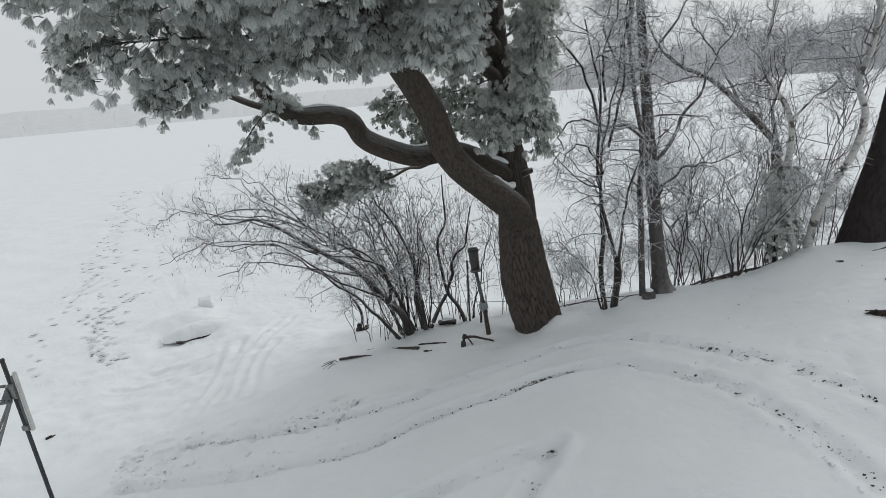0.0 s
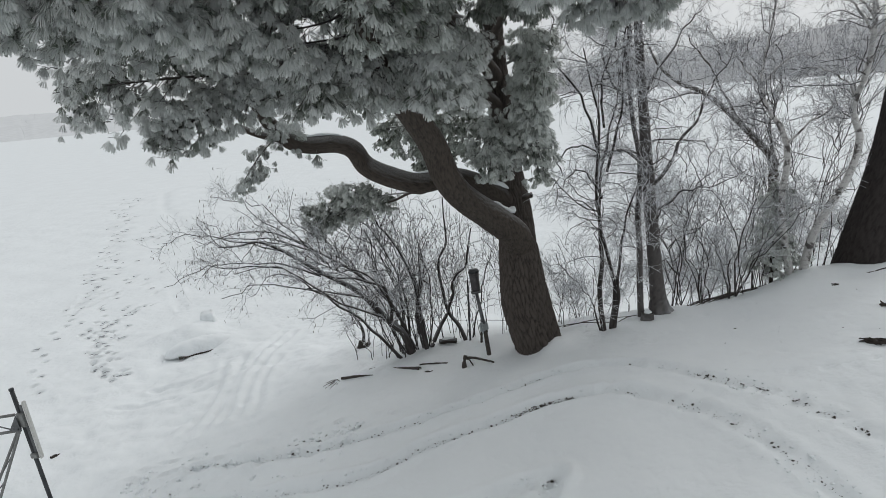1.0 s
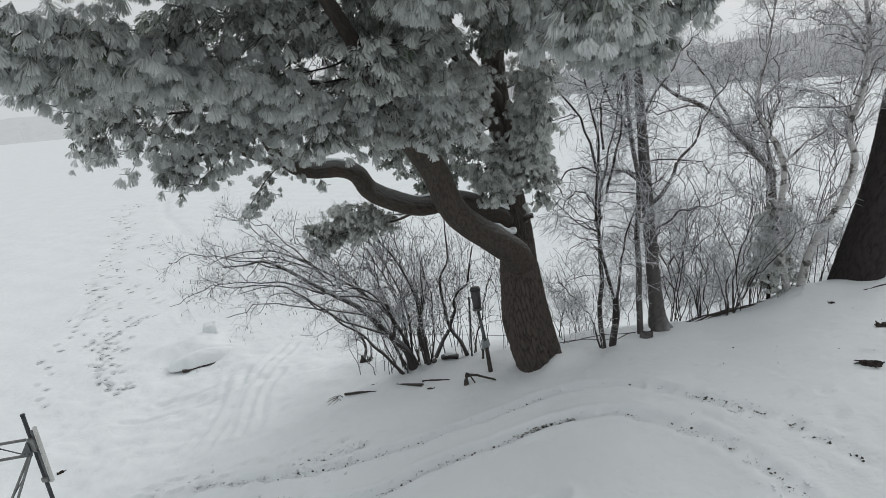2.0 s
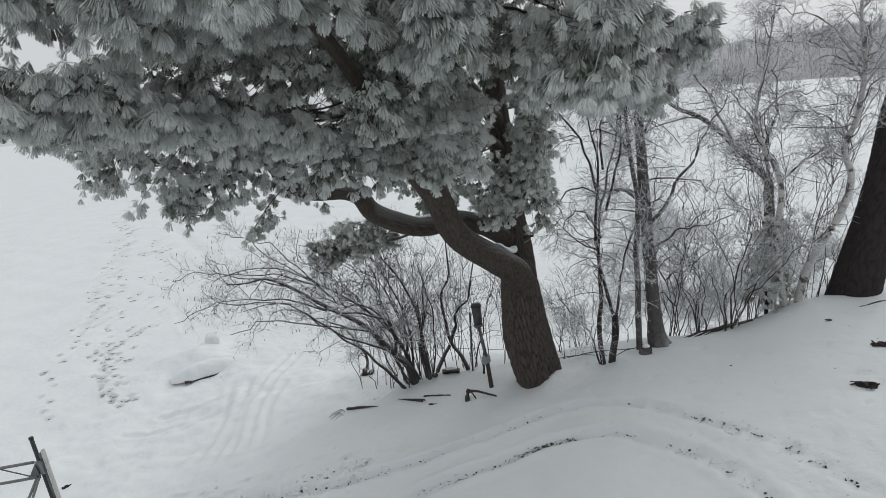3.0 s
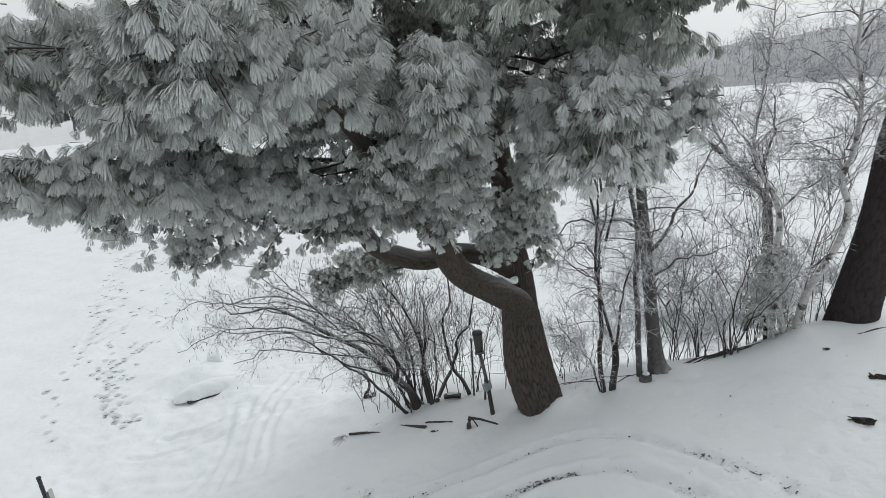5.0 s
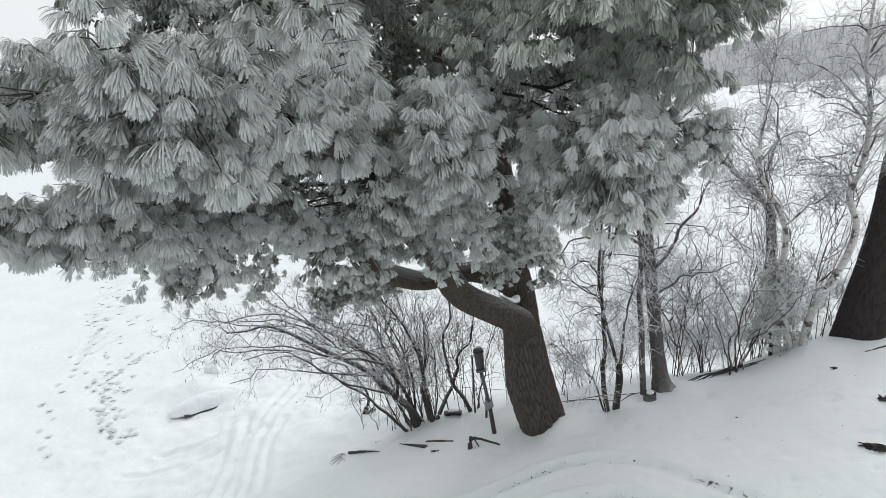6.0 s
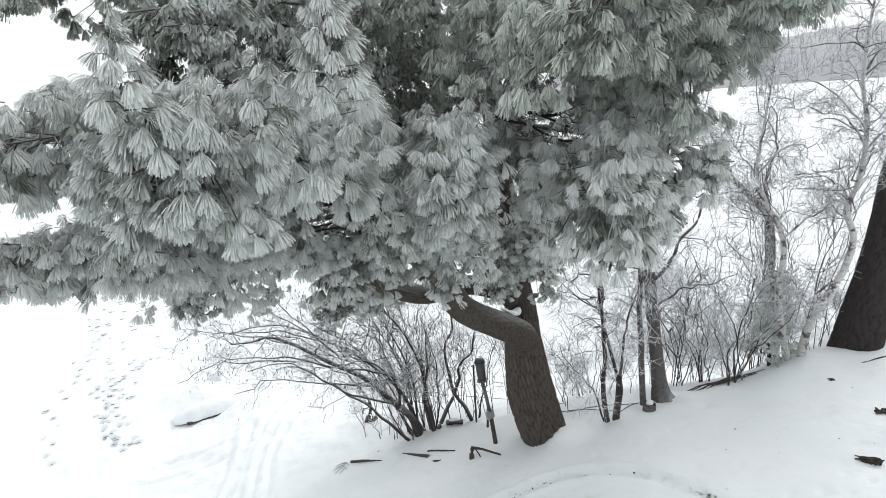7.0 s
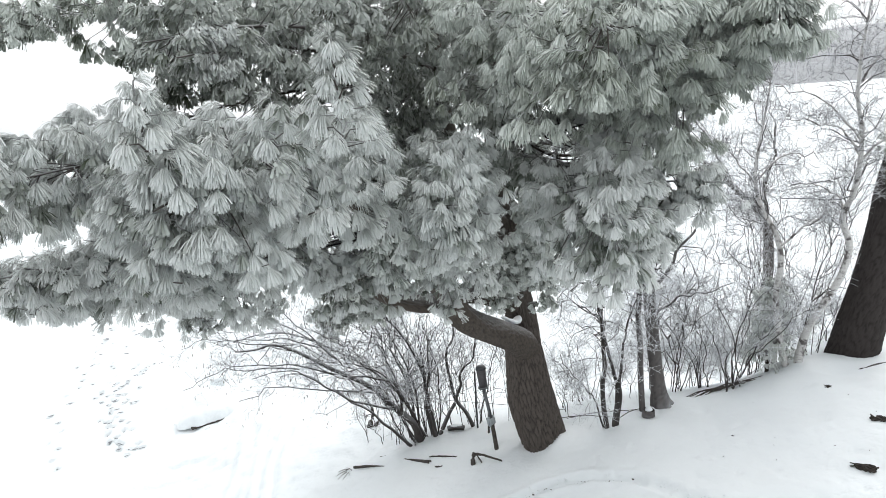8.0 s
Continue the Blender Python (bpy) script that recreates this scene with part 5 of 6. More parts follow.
ALDER_WHIPS = []
for k in range(8):
    bx, by = -2.9 + alder_rng.normal(0, 0.12), 11.55 + alder_rng.normal(0, 0.15)
    ex, ey, ez = alder_rng.uniform(-6.4, -2.9), alder_rng.uniform(10.4, 12.4), alder_rng.uniform(2.2, 3.5)
    bow = alder_rng.uniform(0.1, 0.5)
    ALDER_WHIPS.append(([(bx, by, -0.45), (bx * 0.72 + ex * 0.28, by * 0.72 + ey * 0.28, 0.42 * ez + bow * 0.5), (bx * 0.38 + ex * 0.62, by * 0.38 + ey * 0.62, 0.78 * ez + bow * 0.5), (ex, ey, ez)], alder_rng.uniform(0.009, 0.017), 0.005))
tree_stems = []
tree_stems.append(([(-2.82, 11.62, -0.6), (-2.86, 11.6, -0.37), (-3.01, 11.5, 0.21), (-3.38, 11.4, 0.62), (-3.67, 11.2, 1.16), (-3.9, 11.1, 1.44), (-4.36, 10.9, 1.79), (-4.71, 10.7, 2.14), (-5.27, 10.4, 2.54), (-5.96, 10.1, 2.57)], 0.085, 0.008))
tree_stems.append(([(-2.84, 11.6, -0.5), (-2.82, 11.6, -0.05), (-3.05, 11.5, 0.74), (-3.15, 11.3, 1.21), (-3.33, 11.2, 1.54), (-3.59, 11.0, 1.66), (-4.2, 10.8, 1.75)], 0.04, 0.008))
tree_stems.append(([(-3.17, 11.4, 0.55), (-3.13, 11.2, 1.24), (-3.31, 11.0, 1.58), (-3.9, 10.7, 1.85), (-4.6, 10.5, 2.0)], 0.035, 0.007))
tree_stems.append(([(-2.92, 11.6, -0.45), (-3.07, 11.5, 0.65), (-3.45, 11.4, 1.31), (-4.06, 11.3, 1.84), (-4.79, 11.0, 2.4), (-5.57, 10.6, 2.8), (-6.1, 10.4, 2.6)], 0.034, 0.008))
tree_stems.append(([(-2.9, 11.65, -0.45), (-2.9, 11.7, 0.65), (-3.05, 11.8, 1.31), (-3.5, 11.9, 2.1), (-4.0, 12.0, 2.9)], 0.03, 0.008))
tree_stems.append(([(-3.0, 11.5, -0.45), (-3.5, 11.1, 0.5), (-4.1, 10.9, 1.15), (-4.8, 10.6, 1.65), (-5.4, 10.4, 1.85)], 0.035, 0.008))
tree_stems.append(([(-3.3, 11.2, 0.7), (-4.0, 10.6, 1.3), (-4.8, 10.2, 1.85), (-5.6, 9.9, 2.0)], 0.025, 0.007))
tree_stems.append(([(-4.3, 11.1, 1.9), (-4.8, 10.9, 2.6), (-5.2, 10.8, 3.1), (-5.5, 10.7, 3.3)], 0.018, 0.006))
tree_stems += ALDER_WHIPS
tree_stems.append(([(-4.3, 10.75, 1.75), (-5.0, 10.5, 2.05), (-5.7, 10.3, 2.15), (-6.45, 10.2, 2.05)], 0.02, 0.006))
tree_stems.append(([(-4.5, 11.1, 2.15), (-5.2, 10.8, 2.55), (-5.9, 10.5, 2.7), (-6.5, 10.4, 2.5)], 0.018, 0.006))
tree_stems.append(([(-3.6, 11.0, 1.2), (-4.4, 10.4, 1.5), (-5.2, 10.1, 1.75), (-6.0, 10.0, 1.7)], 0.018, 0.006))
tree_stems.append(([(-3.0, 11.6, -0.4), (-3.4, 11.7, 0.6), (-3.9, 11.8, 1.3), (-4.5, 11.9, 1.9)], 0.022, 0.007))
tree_stems.append(([(-5.0, 10.7, 2.3), (-5.7, 10.4, 2.6), (-6.4, 10.2, 2.75), (-7.0, 10.0, 2.6)], 0.016, 0.005))
tree_stems.append(([(-4.9, 10.5, 2.0), (-5.7, 10.2, 2.2), (-6.4, 10.0, 2.2), (-6.95, 9.9, 1.95)], 0.016, 0.005))
tree_stems.append(([(-4.6, 11.2, 2.2), (-5.3, 11.0, 2.9), (-5.9, 10.9, 3.3), (-6.5, 10.8, 3.4)], 0.016, 0.005))
tree_stems.append(([(-4.6, 13.4, -1.2), (-4.5, 13.2, -0.4), (-4.9, 12.8, 0.4), (-5.4, 12.4, 1.0)], 0.04, 0.008))
bare_tree("alder_shrub", "spreading leafless shrub with catkins leaning over the lake", "shrub", 105,
          tree_stems,
          (13, 0.9), (5, 0.45), (3, 0.24), 0.3, 0.12, 0.85, None, TWIG_WHITE, 0.3, "", 0.0036, 1000)
tree_stems = []
tree_stems.append(([(-2.5, 11.65, -0.5), (-2.53, 11.65, -0.31), (-2.68, 11.7, 0.44), (-2.72, 11.8, 1.19), (-2.88, 11.8, 1.6), (-3.13, 11.8, 2.06), (-3.35, 11.8, 2.36), (-3.5, 11.8, 3.0)], 0.055, 0.007))
tree_stems.append(([(-2.6, 11.7, -0.5), (-2.52, 11.7, -0.36), (-2.27, 11.7, 0.22), (-2.01, 11.7, 0.64), (-1.84, 11.7, 1.19), (-1.7, 11.7, 1.48), (-1.52, 11.7, 1.74), (-1.43, 11.7, 2.3)], 0.05, 0.01))
tree_stems.append(([(-1.62, 12.0, -0.5), (-1.7, 12.0, -0.31), (-1.84, 12.0, 0.14), (-2.05, 12.0, 0.53), (-2.14, 12.0, 0.91), (-2.2, 12.0, 1.36), (-2.19, 12.0, 1.72), (-1.99, 12.0, 2.16), (-2.1, 12.0, 2.9)], 0.05, 0.008))
tree_stems.append(([(-2.5, 11.7, -0.4), (-2.55, 11.7, 0.6), (-2.5, 11.7, 1.4), (-2.6, 11.7, 2.3)], 0.028, 0.008))
tree_stems.append(([(-2.6, 11.7, -0.4), (-2.8, 11.9, 0.7), (-2.75, 12.0, 1.6), (-2.5, 12.1, 2.5)], 0.024, 0.007))
tree_stems.append(([(-2.7, 11.7, -0.4), (-3.1, 11.9, 0.7), (-3.5, 12.0, 1.6), (-3.7, 12.1, 2.6)], 0.022, 0.007))
tree_stems.append(([(-1.65, 12.0, -0.45), (-1.5, 12.1, 0.6), (-1.45, 12.1, 1.4), (-1.2, 12.1, 2.0)], 0.022, 0.006))
tree_stems.append(([(-2.55, 11.75, -0.4), (-2.3, 11.9, 0.9), (-2.35, 12.0, 1.8), (-2.0, 12.0, 2.6)], 0.02, 0.006))
bare_tree("alder_shrub", "upright leafless shrub beside the bird feeder", "shrub", 106,
          tree_stems,
          (11, 0.85), (4, 0.45), (3, 0.24), 0.25, 0.22, 0.7, None, TWIG_WHITE, 0.1, "", 0.0038, 250)


def thicket(name, label, seed, spots, tall, count, mat, spread=0.35, twigs=((8, 0.7), (4, 0.4), (3, 0.24)), group="thickets", thick=(0.006, 0.013)):
    """A shrub of many upright whips from one foot."""
    rng = np.random.default_rng(seed)
    stems = []
    for _ in range(count):
        bx, by = spots[rng.integers(len(spots))]
        bx, by = bx + rng.normal(0, 0.1), by + rng.normal(0, 0.1)
        lean = np.clip(rng.normal(0, spread, 2), (-1.4 * spread, -0.7), 1.4 * spread)
        h = tall * rng.uniform(0.55, 1.1)
        z0 = on_ground(bx, by)[2]
        stems.append(([(bx, by, z0 - 0.15), (bx + lean[0] * 0.25, by + lean[1] * 0.25, z0 + h * 0.35), (bx + lean[0] * 0.6 + rng.normal(0, 0.06), by + lean[1] * 0.6, z0 + h * 0.7), (bx + lean[0], by + lean[1], z0 + h)], rng.uniform(*thick), 0.003))
    return bare_tree(name, label, "shrub", seed + 1, stems, *twigs, 0.3, 0.15, 0.7, None, mat, 0.1, group, 0.0042)


thicket("shrub_clump", "leafless shrub of dark stems fanning out, lightly frosted", 201, [(3.68, 12.2)], 2.9, 8, TWIG_WHITE, 0.85, thick=(0.012, 0.024))
thicket("shrub_clump", "leafless shrub of dark stems fanning out, lightly frosted", 202, [(3.3, 13.1)], 2.6, 6, TWIG_WHITE, 0.7, thick=(0.01, 0.02))
thicket("shrub_clump", "low grey brush along the bank thick with frost", 210, [(2.4, 13.4), (3.2, 13.9), (4.0, 13.8), (2.8, 14.6), (3.6, 15.0)], 1.5, 16, TWIG_WHITE, 0.5, ((9, 0.8), (5, 0.45), (4, 0.3)))
thicket("shrub_clump", "low grey brush along the bank thick with frost", 211, [(5.2, 13.6), (5.8, 13.9), (6.4, 14.4), (4.6, 14.4), (7.2, 14.9)], 1.4, 16, TWIG_WHITE, 0.5, ((9, 0.8), (5, 0.45), (4, 0.3)))
thicket("shrub_clump", "low grey brush along the bank thick with frost", 212, [(0.6, 12.8), (1.3, 13.1), (2.0, 13.4), (1.6, 14.2)], 1.2, 10, TWIG_WHITE, 0.5, ((7, 0.7), (4, 0.4), (3, 0.26)))
thicket("shrub_clump", "tangled leafless thicket white with frost", 203, [(5.6, 13.5), (5.3, 13.7), (5.8, 14.0), (4.7, 14.0)], 4.6, 18, TWIG, 0.55, ((9, 0.8), (5, 0.42), (3, 0.26)))
thicket("shrub_clump", "tangled leafless thicket white with frost", 204, [(3.0, 14.2), (3.8, 14.6), (4.5, 14.8), (2.4, 14.0)], 4.2, 9, TWIG_WHITE, 0.8, ((10, 0.9), (5, 0.55), (3, 0.32)))
thicket("shrub_clump", "low twiggy growth poking through snow on the bank", 205, [(0.4, 11.9), (0.8, 11.8), (1.5, 12.2), (0.2, 12.3)], 1.5, 7, TWIG_WHITE, 0.5, ((6, 0.6), (3, 0.4), (2, 0.24)))
thicket("shrub_clump", "leafless frosted shrub behind the pine", 206, [(0.5, 12.6), (0.9, 13.0), (-0.4, 13.0)], 2.7, 6, TWIG_WHITE, 0.6, ((6, 0.7), (3, 0.4), (2, 0.24)))
thicket("shrub_clump", "thin upright whips among the alder stems, lightly frosted", 209, [(-3.2, 11.9), (-2.9, 12.0), (-2.6, 11.9)], 3.5, 10, TWIG_WHITE, 0.5, ((5, 0.6), (3, 0.36), (2, 0.2)))
thicket("shrub_clump", "thin dark whips between shrub and bird feeder, lightly frosted", 213, [(-2.5, 11.95), (-2.15, 12.1), (-1.8, 12.15), (-1.4, 12.2), (-1.05, 12.15), (-0.8, 12.1)], 3.2, 28, TWIG, 0.34, ((5, 0.55), (3, 0.32), (2, 0.18)), thick=(0.005, 0.01))
thicket("shrub_clump", "low dark twiggy whips at the alder's outer side", 214, [(-3.5, 11.7), (-3.9, 11.9), (-4.3, 12.1), (-3.2, 12.0)], 1.6, 12, TWIG_WHITE, 0.5, ((6, 0.6), (4, 0.35), (2, 0.2)), thick=(0.005, 0.011))
thicket("shrub_clump", "low twiggy growth on the lake's edge", 207, [(-3.4, 12.8), (-3.0, 13.0), (-2.2, 12.9), (-4.2, 13.0)], 2.3, 12, TWIG, 0.5)
thicket("shrub_clump", "tangled leafless thicket white with frost", 208, [(2.6, 12.8), (2.8, 13.0)], 3.6, 7, TWIG_WHITE, 0.8, ((11, 1.0), (4, 0.6), (2, 0.36)))

# a young pine among the birches
young = thing("young_pine", on_ground(4.55, 12.75), "small young pine with grey frosted needles under birches", "tree")
yb = on_ground(4.55, 12.75)
barked_limb("trunk", [(yb[0], yb[1], yb[2] - 0.2), (yb[0], yb[1], yb[2] + 1.3), (yb[0] + 0.05, yb[1], yb[2] + 2.15)], [0.04, 0.03, 0.01], LIMB_BARK, young, "", 12, 0.1, 0.03, 2, 0.003, 4)
yrng = np.random.default_rng(31)
ys, yt = [], []
for k in range(30):
    hgt, turn = 0.2 + 1.75 * k / 29, k * 2.4
    ln = 0.66 * (1 - 0.6 * k / 29)
    tip = (yb[0] + math.cos(turn) * ln, yb[1] + math.sin(turn) * ln, yb[2] + hgt + 0.15)
    a, b = bough_spots(yrng, [(yb[0], yb[1], yb[2] + hgt), ((yb[0] + tip[0]) / 2, (yb[1] + tip[1]) / 2, yb[2] + hgt + 0.12), tip], 0.28, 0.1, 0.16, 24, 0.2)
    ys, yt = ys + a, yt + b
yv, yq = tubes(np.array(yt), np.tile([0.007, 0.005, 0.003, 0.002], (len(yt), 1)), 3)
yw = mesh_object("crown", yv, yq, PINE_TWIG, young)
joined_tufts("foliage", ys, FAR_TUFTS, HANGING_NEEDLES, yw, yrng)


# ---- things on the snow ----
def rounded_box(bm, size, at, turn=None, bevel=0.01):
    g = bmesh.ops.create_cube(bm, size=1.0)
    vs = g["verts"]
    m = Matrix.Translation(at) @ (turn or Matrix.Identity(4)) @ Matrix.Diagonal((*size, 1))
    bmesh.ops.transform(bm, matrix=m, verts=vs)
    bmesh.ops.bevel(bm, geom=list({e for v in vs for e in v.link_edges}), offset=bevel, segments=2, affect="EDGES")


def rod(bm, a, b, r0, r1=None, sides=10):
    a, b = Vector(a), Vector(b)
    g = bmesh.ops.create_cone(bm, cap_ends=True, segments=sides, radius1=r0, radius2=r0 if r1 is None else r1, depth=(b - a).length)
    m = Matrix.Translation((a + b) / 2) @ (b - a).to_track_quat("Z", "Y").to_matrix().to_4x4()
    bmesh.ops.transform(bm, matrix=m, verts=g["verts"])


def dead_stick(label, pts, radii, seed, group="sticks in the snow", name="dead_stick", mat=None):
    """A broken, uneven stick or board half sunk in the snow."""
    p, at = curve_points(pts, 0.06)
    rng = np.random.default_rng(seed)
    r = np.interp(at, np.linspace(0, 1, len(radii)), radii) * rng.uniform(0.92, 1.08, len(p))
    v, q = tubes(p[None] + rng.normal(0, 0.003, p.shape)[None], r[None], 7)
    v[:, 2] += 0.15 * np.sin(v[:, 0] * 40) * 0.01
    n = len(v)
    q = np.vstack([q, [[0, 1, 2, 3], [3, 4, 5, 6], [n - 7, n - 6, n - 5, n - 4], [n - 4, n - 3, n - 2, n - 1]]])
    ob = mesh_object(name, v, q, mat or DEAD_WOOD)
    return tagged(ob, label, "stick", group)


STICKS = []
STICKS.append(("dark broken branch half buried in snow", [(-4.27, 11.02), (-3.9, 10.92), (-3.51, 10.81)], [0.03, 0.026, 0.006]))
STICKS.append(("long dark weathered board end lying in snow", [(-3.28, 11.0), (-2.95, 10.86), (-2.49, 10.66)], [0.01, 0.03, 0.042]))
STICKS.append(("thin dark stick lying in snow", [(-2.54, 10.88), (-2.25, 10.82), (-1.95, 10.75)], [0.014, 0.022, 0.014]))
STICKS.append(("small dark bark scrap lying in snow", [(-2.36, 10.46), (-2.29, 10.46), (-2.2, 10.47)], [0.012, 0.02, 0.012]))
STICKS.append(("small twig tip poking from snow", [(-3.75, 11.3), (-3.65, 11.3), (-3.58, 11.3)], [0.008, 0.012, 0.006]))
for k in range(7):
    ta = 0.9 * k + 0.3
    STICKS.append(("thin crooked twig poking from snow", [(-4.34 + 0.05 * math.cos(ta), 10.9 + 0.05 * math.sin(ta)), (-4.4 + 0.12 * math.cos(ta), 10.85 + 0.14 * math.sin(ta)), (-4.45 + 0.2 * math.cos(ta + 0.4), 10.76 + 0.26 * math.sin(ta + 0.4))], [0.009, 0.006, 0.004]))
for k, (lab, line, rad) in enumerate(STICKS):
    dead_stick(lab, [on_ground(x, y, 0.02 + 0.02 * math.sin(i + k)) for i, (x, y) in enumerate(line)], rad, 300 + k)
dead_stick("thin dark branch leaning out of the snow", [on_ground(-1.52, 10.55, 0.1), on_ground(-1.4, 10.45, 0.13), on_ground(-1.2, 10.35, 0.09), on_ground(-0.98, 10.26, 0.03)], [0.03, 0.024, 0.022, 0.016], 320)
dead_stick("short dark stub standing in the snow", [on_ground(-1.56, 10.35, -0.06), on_ground(-1.56, 10.38, 0.08), on_ground(-1.53, 10.45, 0.2)], [0.05, 0.045, 0.035], 321)
dead_stick("small dark prong of a fallen branch", [on_ground(-1.5, 10.5, 0.12), on_ground(-1.43, 10.42, 0.06), on_ground(-1.38, 10.33, -0.02)], [0.012, 0.014, 0.01], 325)
dead_stick("short dark log lying by the shrub", [on_ground(-2.28, 11.9, 0.1), on_ground(-2.12, 11.88, 0.12), on_ground(-1.93, 11.86, 0.09)], [0.068, 0.065, 0.06], 322, "logs", "log", LIMB_BARK)
dead_stick("old dark stump under the shrub", [on_ground(-4.5, 12.9, -0.1), on_ground(-4.45, 12.9, 0.05), on_ground(-4.4, 12.85, 0.2)], [0.08, 0.075, 0.06], 323, "logs", "tree_stump")
dead_stick("dark leaning stub of an old stump", [on_ground(-4.38, 12.9, -0.1), on_ground(-4.3, 12.88, 0.06), on_ground(-4.2, 12.85, 0.13)], [0.06, 0.06, 0.045], 324, "logs", "tree_stump")
tagged(barked_limb("tree_stump", [on_ground(1.86, 11.15, -0.15), on_ground(1.86, 11.15, 0.03), on_ground(1.87, 11.15, 0.2)], [0.15, 0.12, 0.1], FROSTED_BARK, None, "", 28, 0.03, 0.04, 3, 0.012, 5), "small cut stump with bark, snow on its top", "stump", "logs")
snow_strip("snow_lump", [on_ground(1.8, 11.15, 0.2), on_ground(1.87, 11.15, 0.215), on_ground(1.94, 11.15, 0.195)], 0.085, 0.025, "small snow cap on a cut stump")
snow_strip("snow_lump", [on_ground(-2.25, 11.9, 0.155), on_ground(-2.12, 11.88, 0.175), on_ground(-1.97, 11.86, 0.145)], 0.05, 0.035, "small snow cap on a short log")
brush_rng = np.random.default_rng(41)
for k in range(9):
    x0, y0 = 2.75 + 0.1 * k, 12.0 + 0.025 * k + brush_rng.uniform(-0.08, 0.08)
    dead_stick("thin cut branch in a brush heap", [on_ground(x0, y0, 0.01), on_ground(x0 + 0.35, y0 + 0.1, brush_rng.uniform(0.04, 0.1)), on_ground(x0 + 0.8, y0 + 0.12, brush_rng.uniform(0.02, 0.07))], [0.008, 0.014, 0.006], 340 + k, "brush heap")
for k, (a, b) in enumerate((((0.1, 11.7), (1.2, 11.3)), ((0.3, 11.6), (1.7, 11.5)), ((1.3, 11.2), (1.75, 11.55)))):
    dead_stick("thin fallen branch lying along the bank", [on_ground(*a, 0.05), on_ground((a[0] + b[0]) / 2, (a[1] + b[1]) / 2, 0.09), on_ground(*b, 0.06)], [0.006, 0.01, 0.005], 360 + k, "brush heap")


def litter_patch(label, x, y, long, wide, turn, seed):
    """A bare spot where dark leaves and bark show through: a ragged heap of flat curled shards."""
    rng = np.random.default_rng(seed)
    vs, fs = [], []
    c, d = math.cos(turn), math.sin(turn)
    for k in range(46):
        u, w = np.clip(rng.normal(0, 0.45, 2), -1, 1) * (long, wide * 1.2)
        size = rng.uniform(0.18, 0.42) * min(long, 0.16) * (1 - 0.4 * abs(u) / long)
        a = np.arange(7) * 2 * np.pi / 7 + rng.uniform(0, 1)
        r = size * rng.uniform(0.4, 1.25, 7)
        tilt = rng.normal(0, 0.3, 2)
        px, py = np.cos(a) * r * 1.5 + u, np.sin(a) * r * 0.7 + w
        pz = (px - u) * tilt[0] + (py - w) * tilt[1] + rng.uniform(0.0, 0.02) + rng.normal(0, 0.004, 7)
        low = np.stack([px, py, pz - 0.012], 1)
        top = np.stack([px * 0.94 + 0.06 * u, py * 0.94 + 0.06 * w, pz + 0.004], 1)
        p = np.vstack([low, top])
        gx, gy = x + p[:, 0] * c - p[:, 1] * d, y + p[:, 0] * d + p[:, 1] * c
        vs.append(np.stack([gx, gy, terrain(gx, gy) + p[:, 2]], 1))
        o, n = 14 * k, (np.arange(7) + 1) % 7
        fs += [(o + 7, o + 7 + q, o + 8 + q) for q in range(1, 6)]
        for q in range(7):
            fs += [(o + q, o + int(n[q]), o + 7 + int(n[q])), (o + q, o + 7 + int(n[q]), o + 7 + q)]
    return tagged(mesh_object("leaf_patch", np.vstack(vs), fs, LITTER, None, "", False), label, "leaves", "bare patches")


litter_patch("dark bare patch of wet leaves in snow", 4.44, 8.62, 0.15, 0.06, -0.75, 3)
litter_patch("dark bare patch of wet leaves in snow", 5.3, 9.85, 0.15, 0.06, -0.6, 9)
litter_patch("small dark clump of leaves in snow", 5.05, 11.2, 0.07, 0.05, 0.2, 14)
litter_patch("small dark clod lying on snow", -10.09, 9.5, 0.07, 0.05, 0.2, 15)
dead_stick("thin dark root at the leaning pine's foot", [on_ground(5.9, 12.0, 0.02), on_ground(6.3, 12.1, 0.07), on_ground(6.9, 12.3, 0.05)], [0.015, 0.025, 0.015], 371)


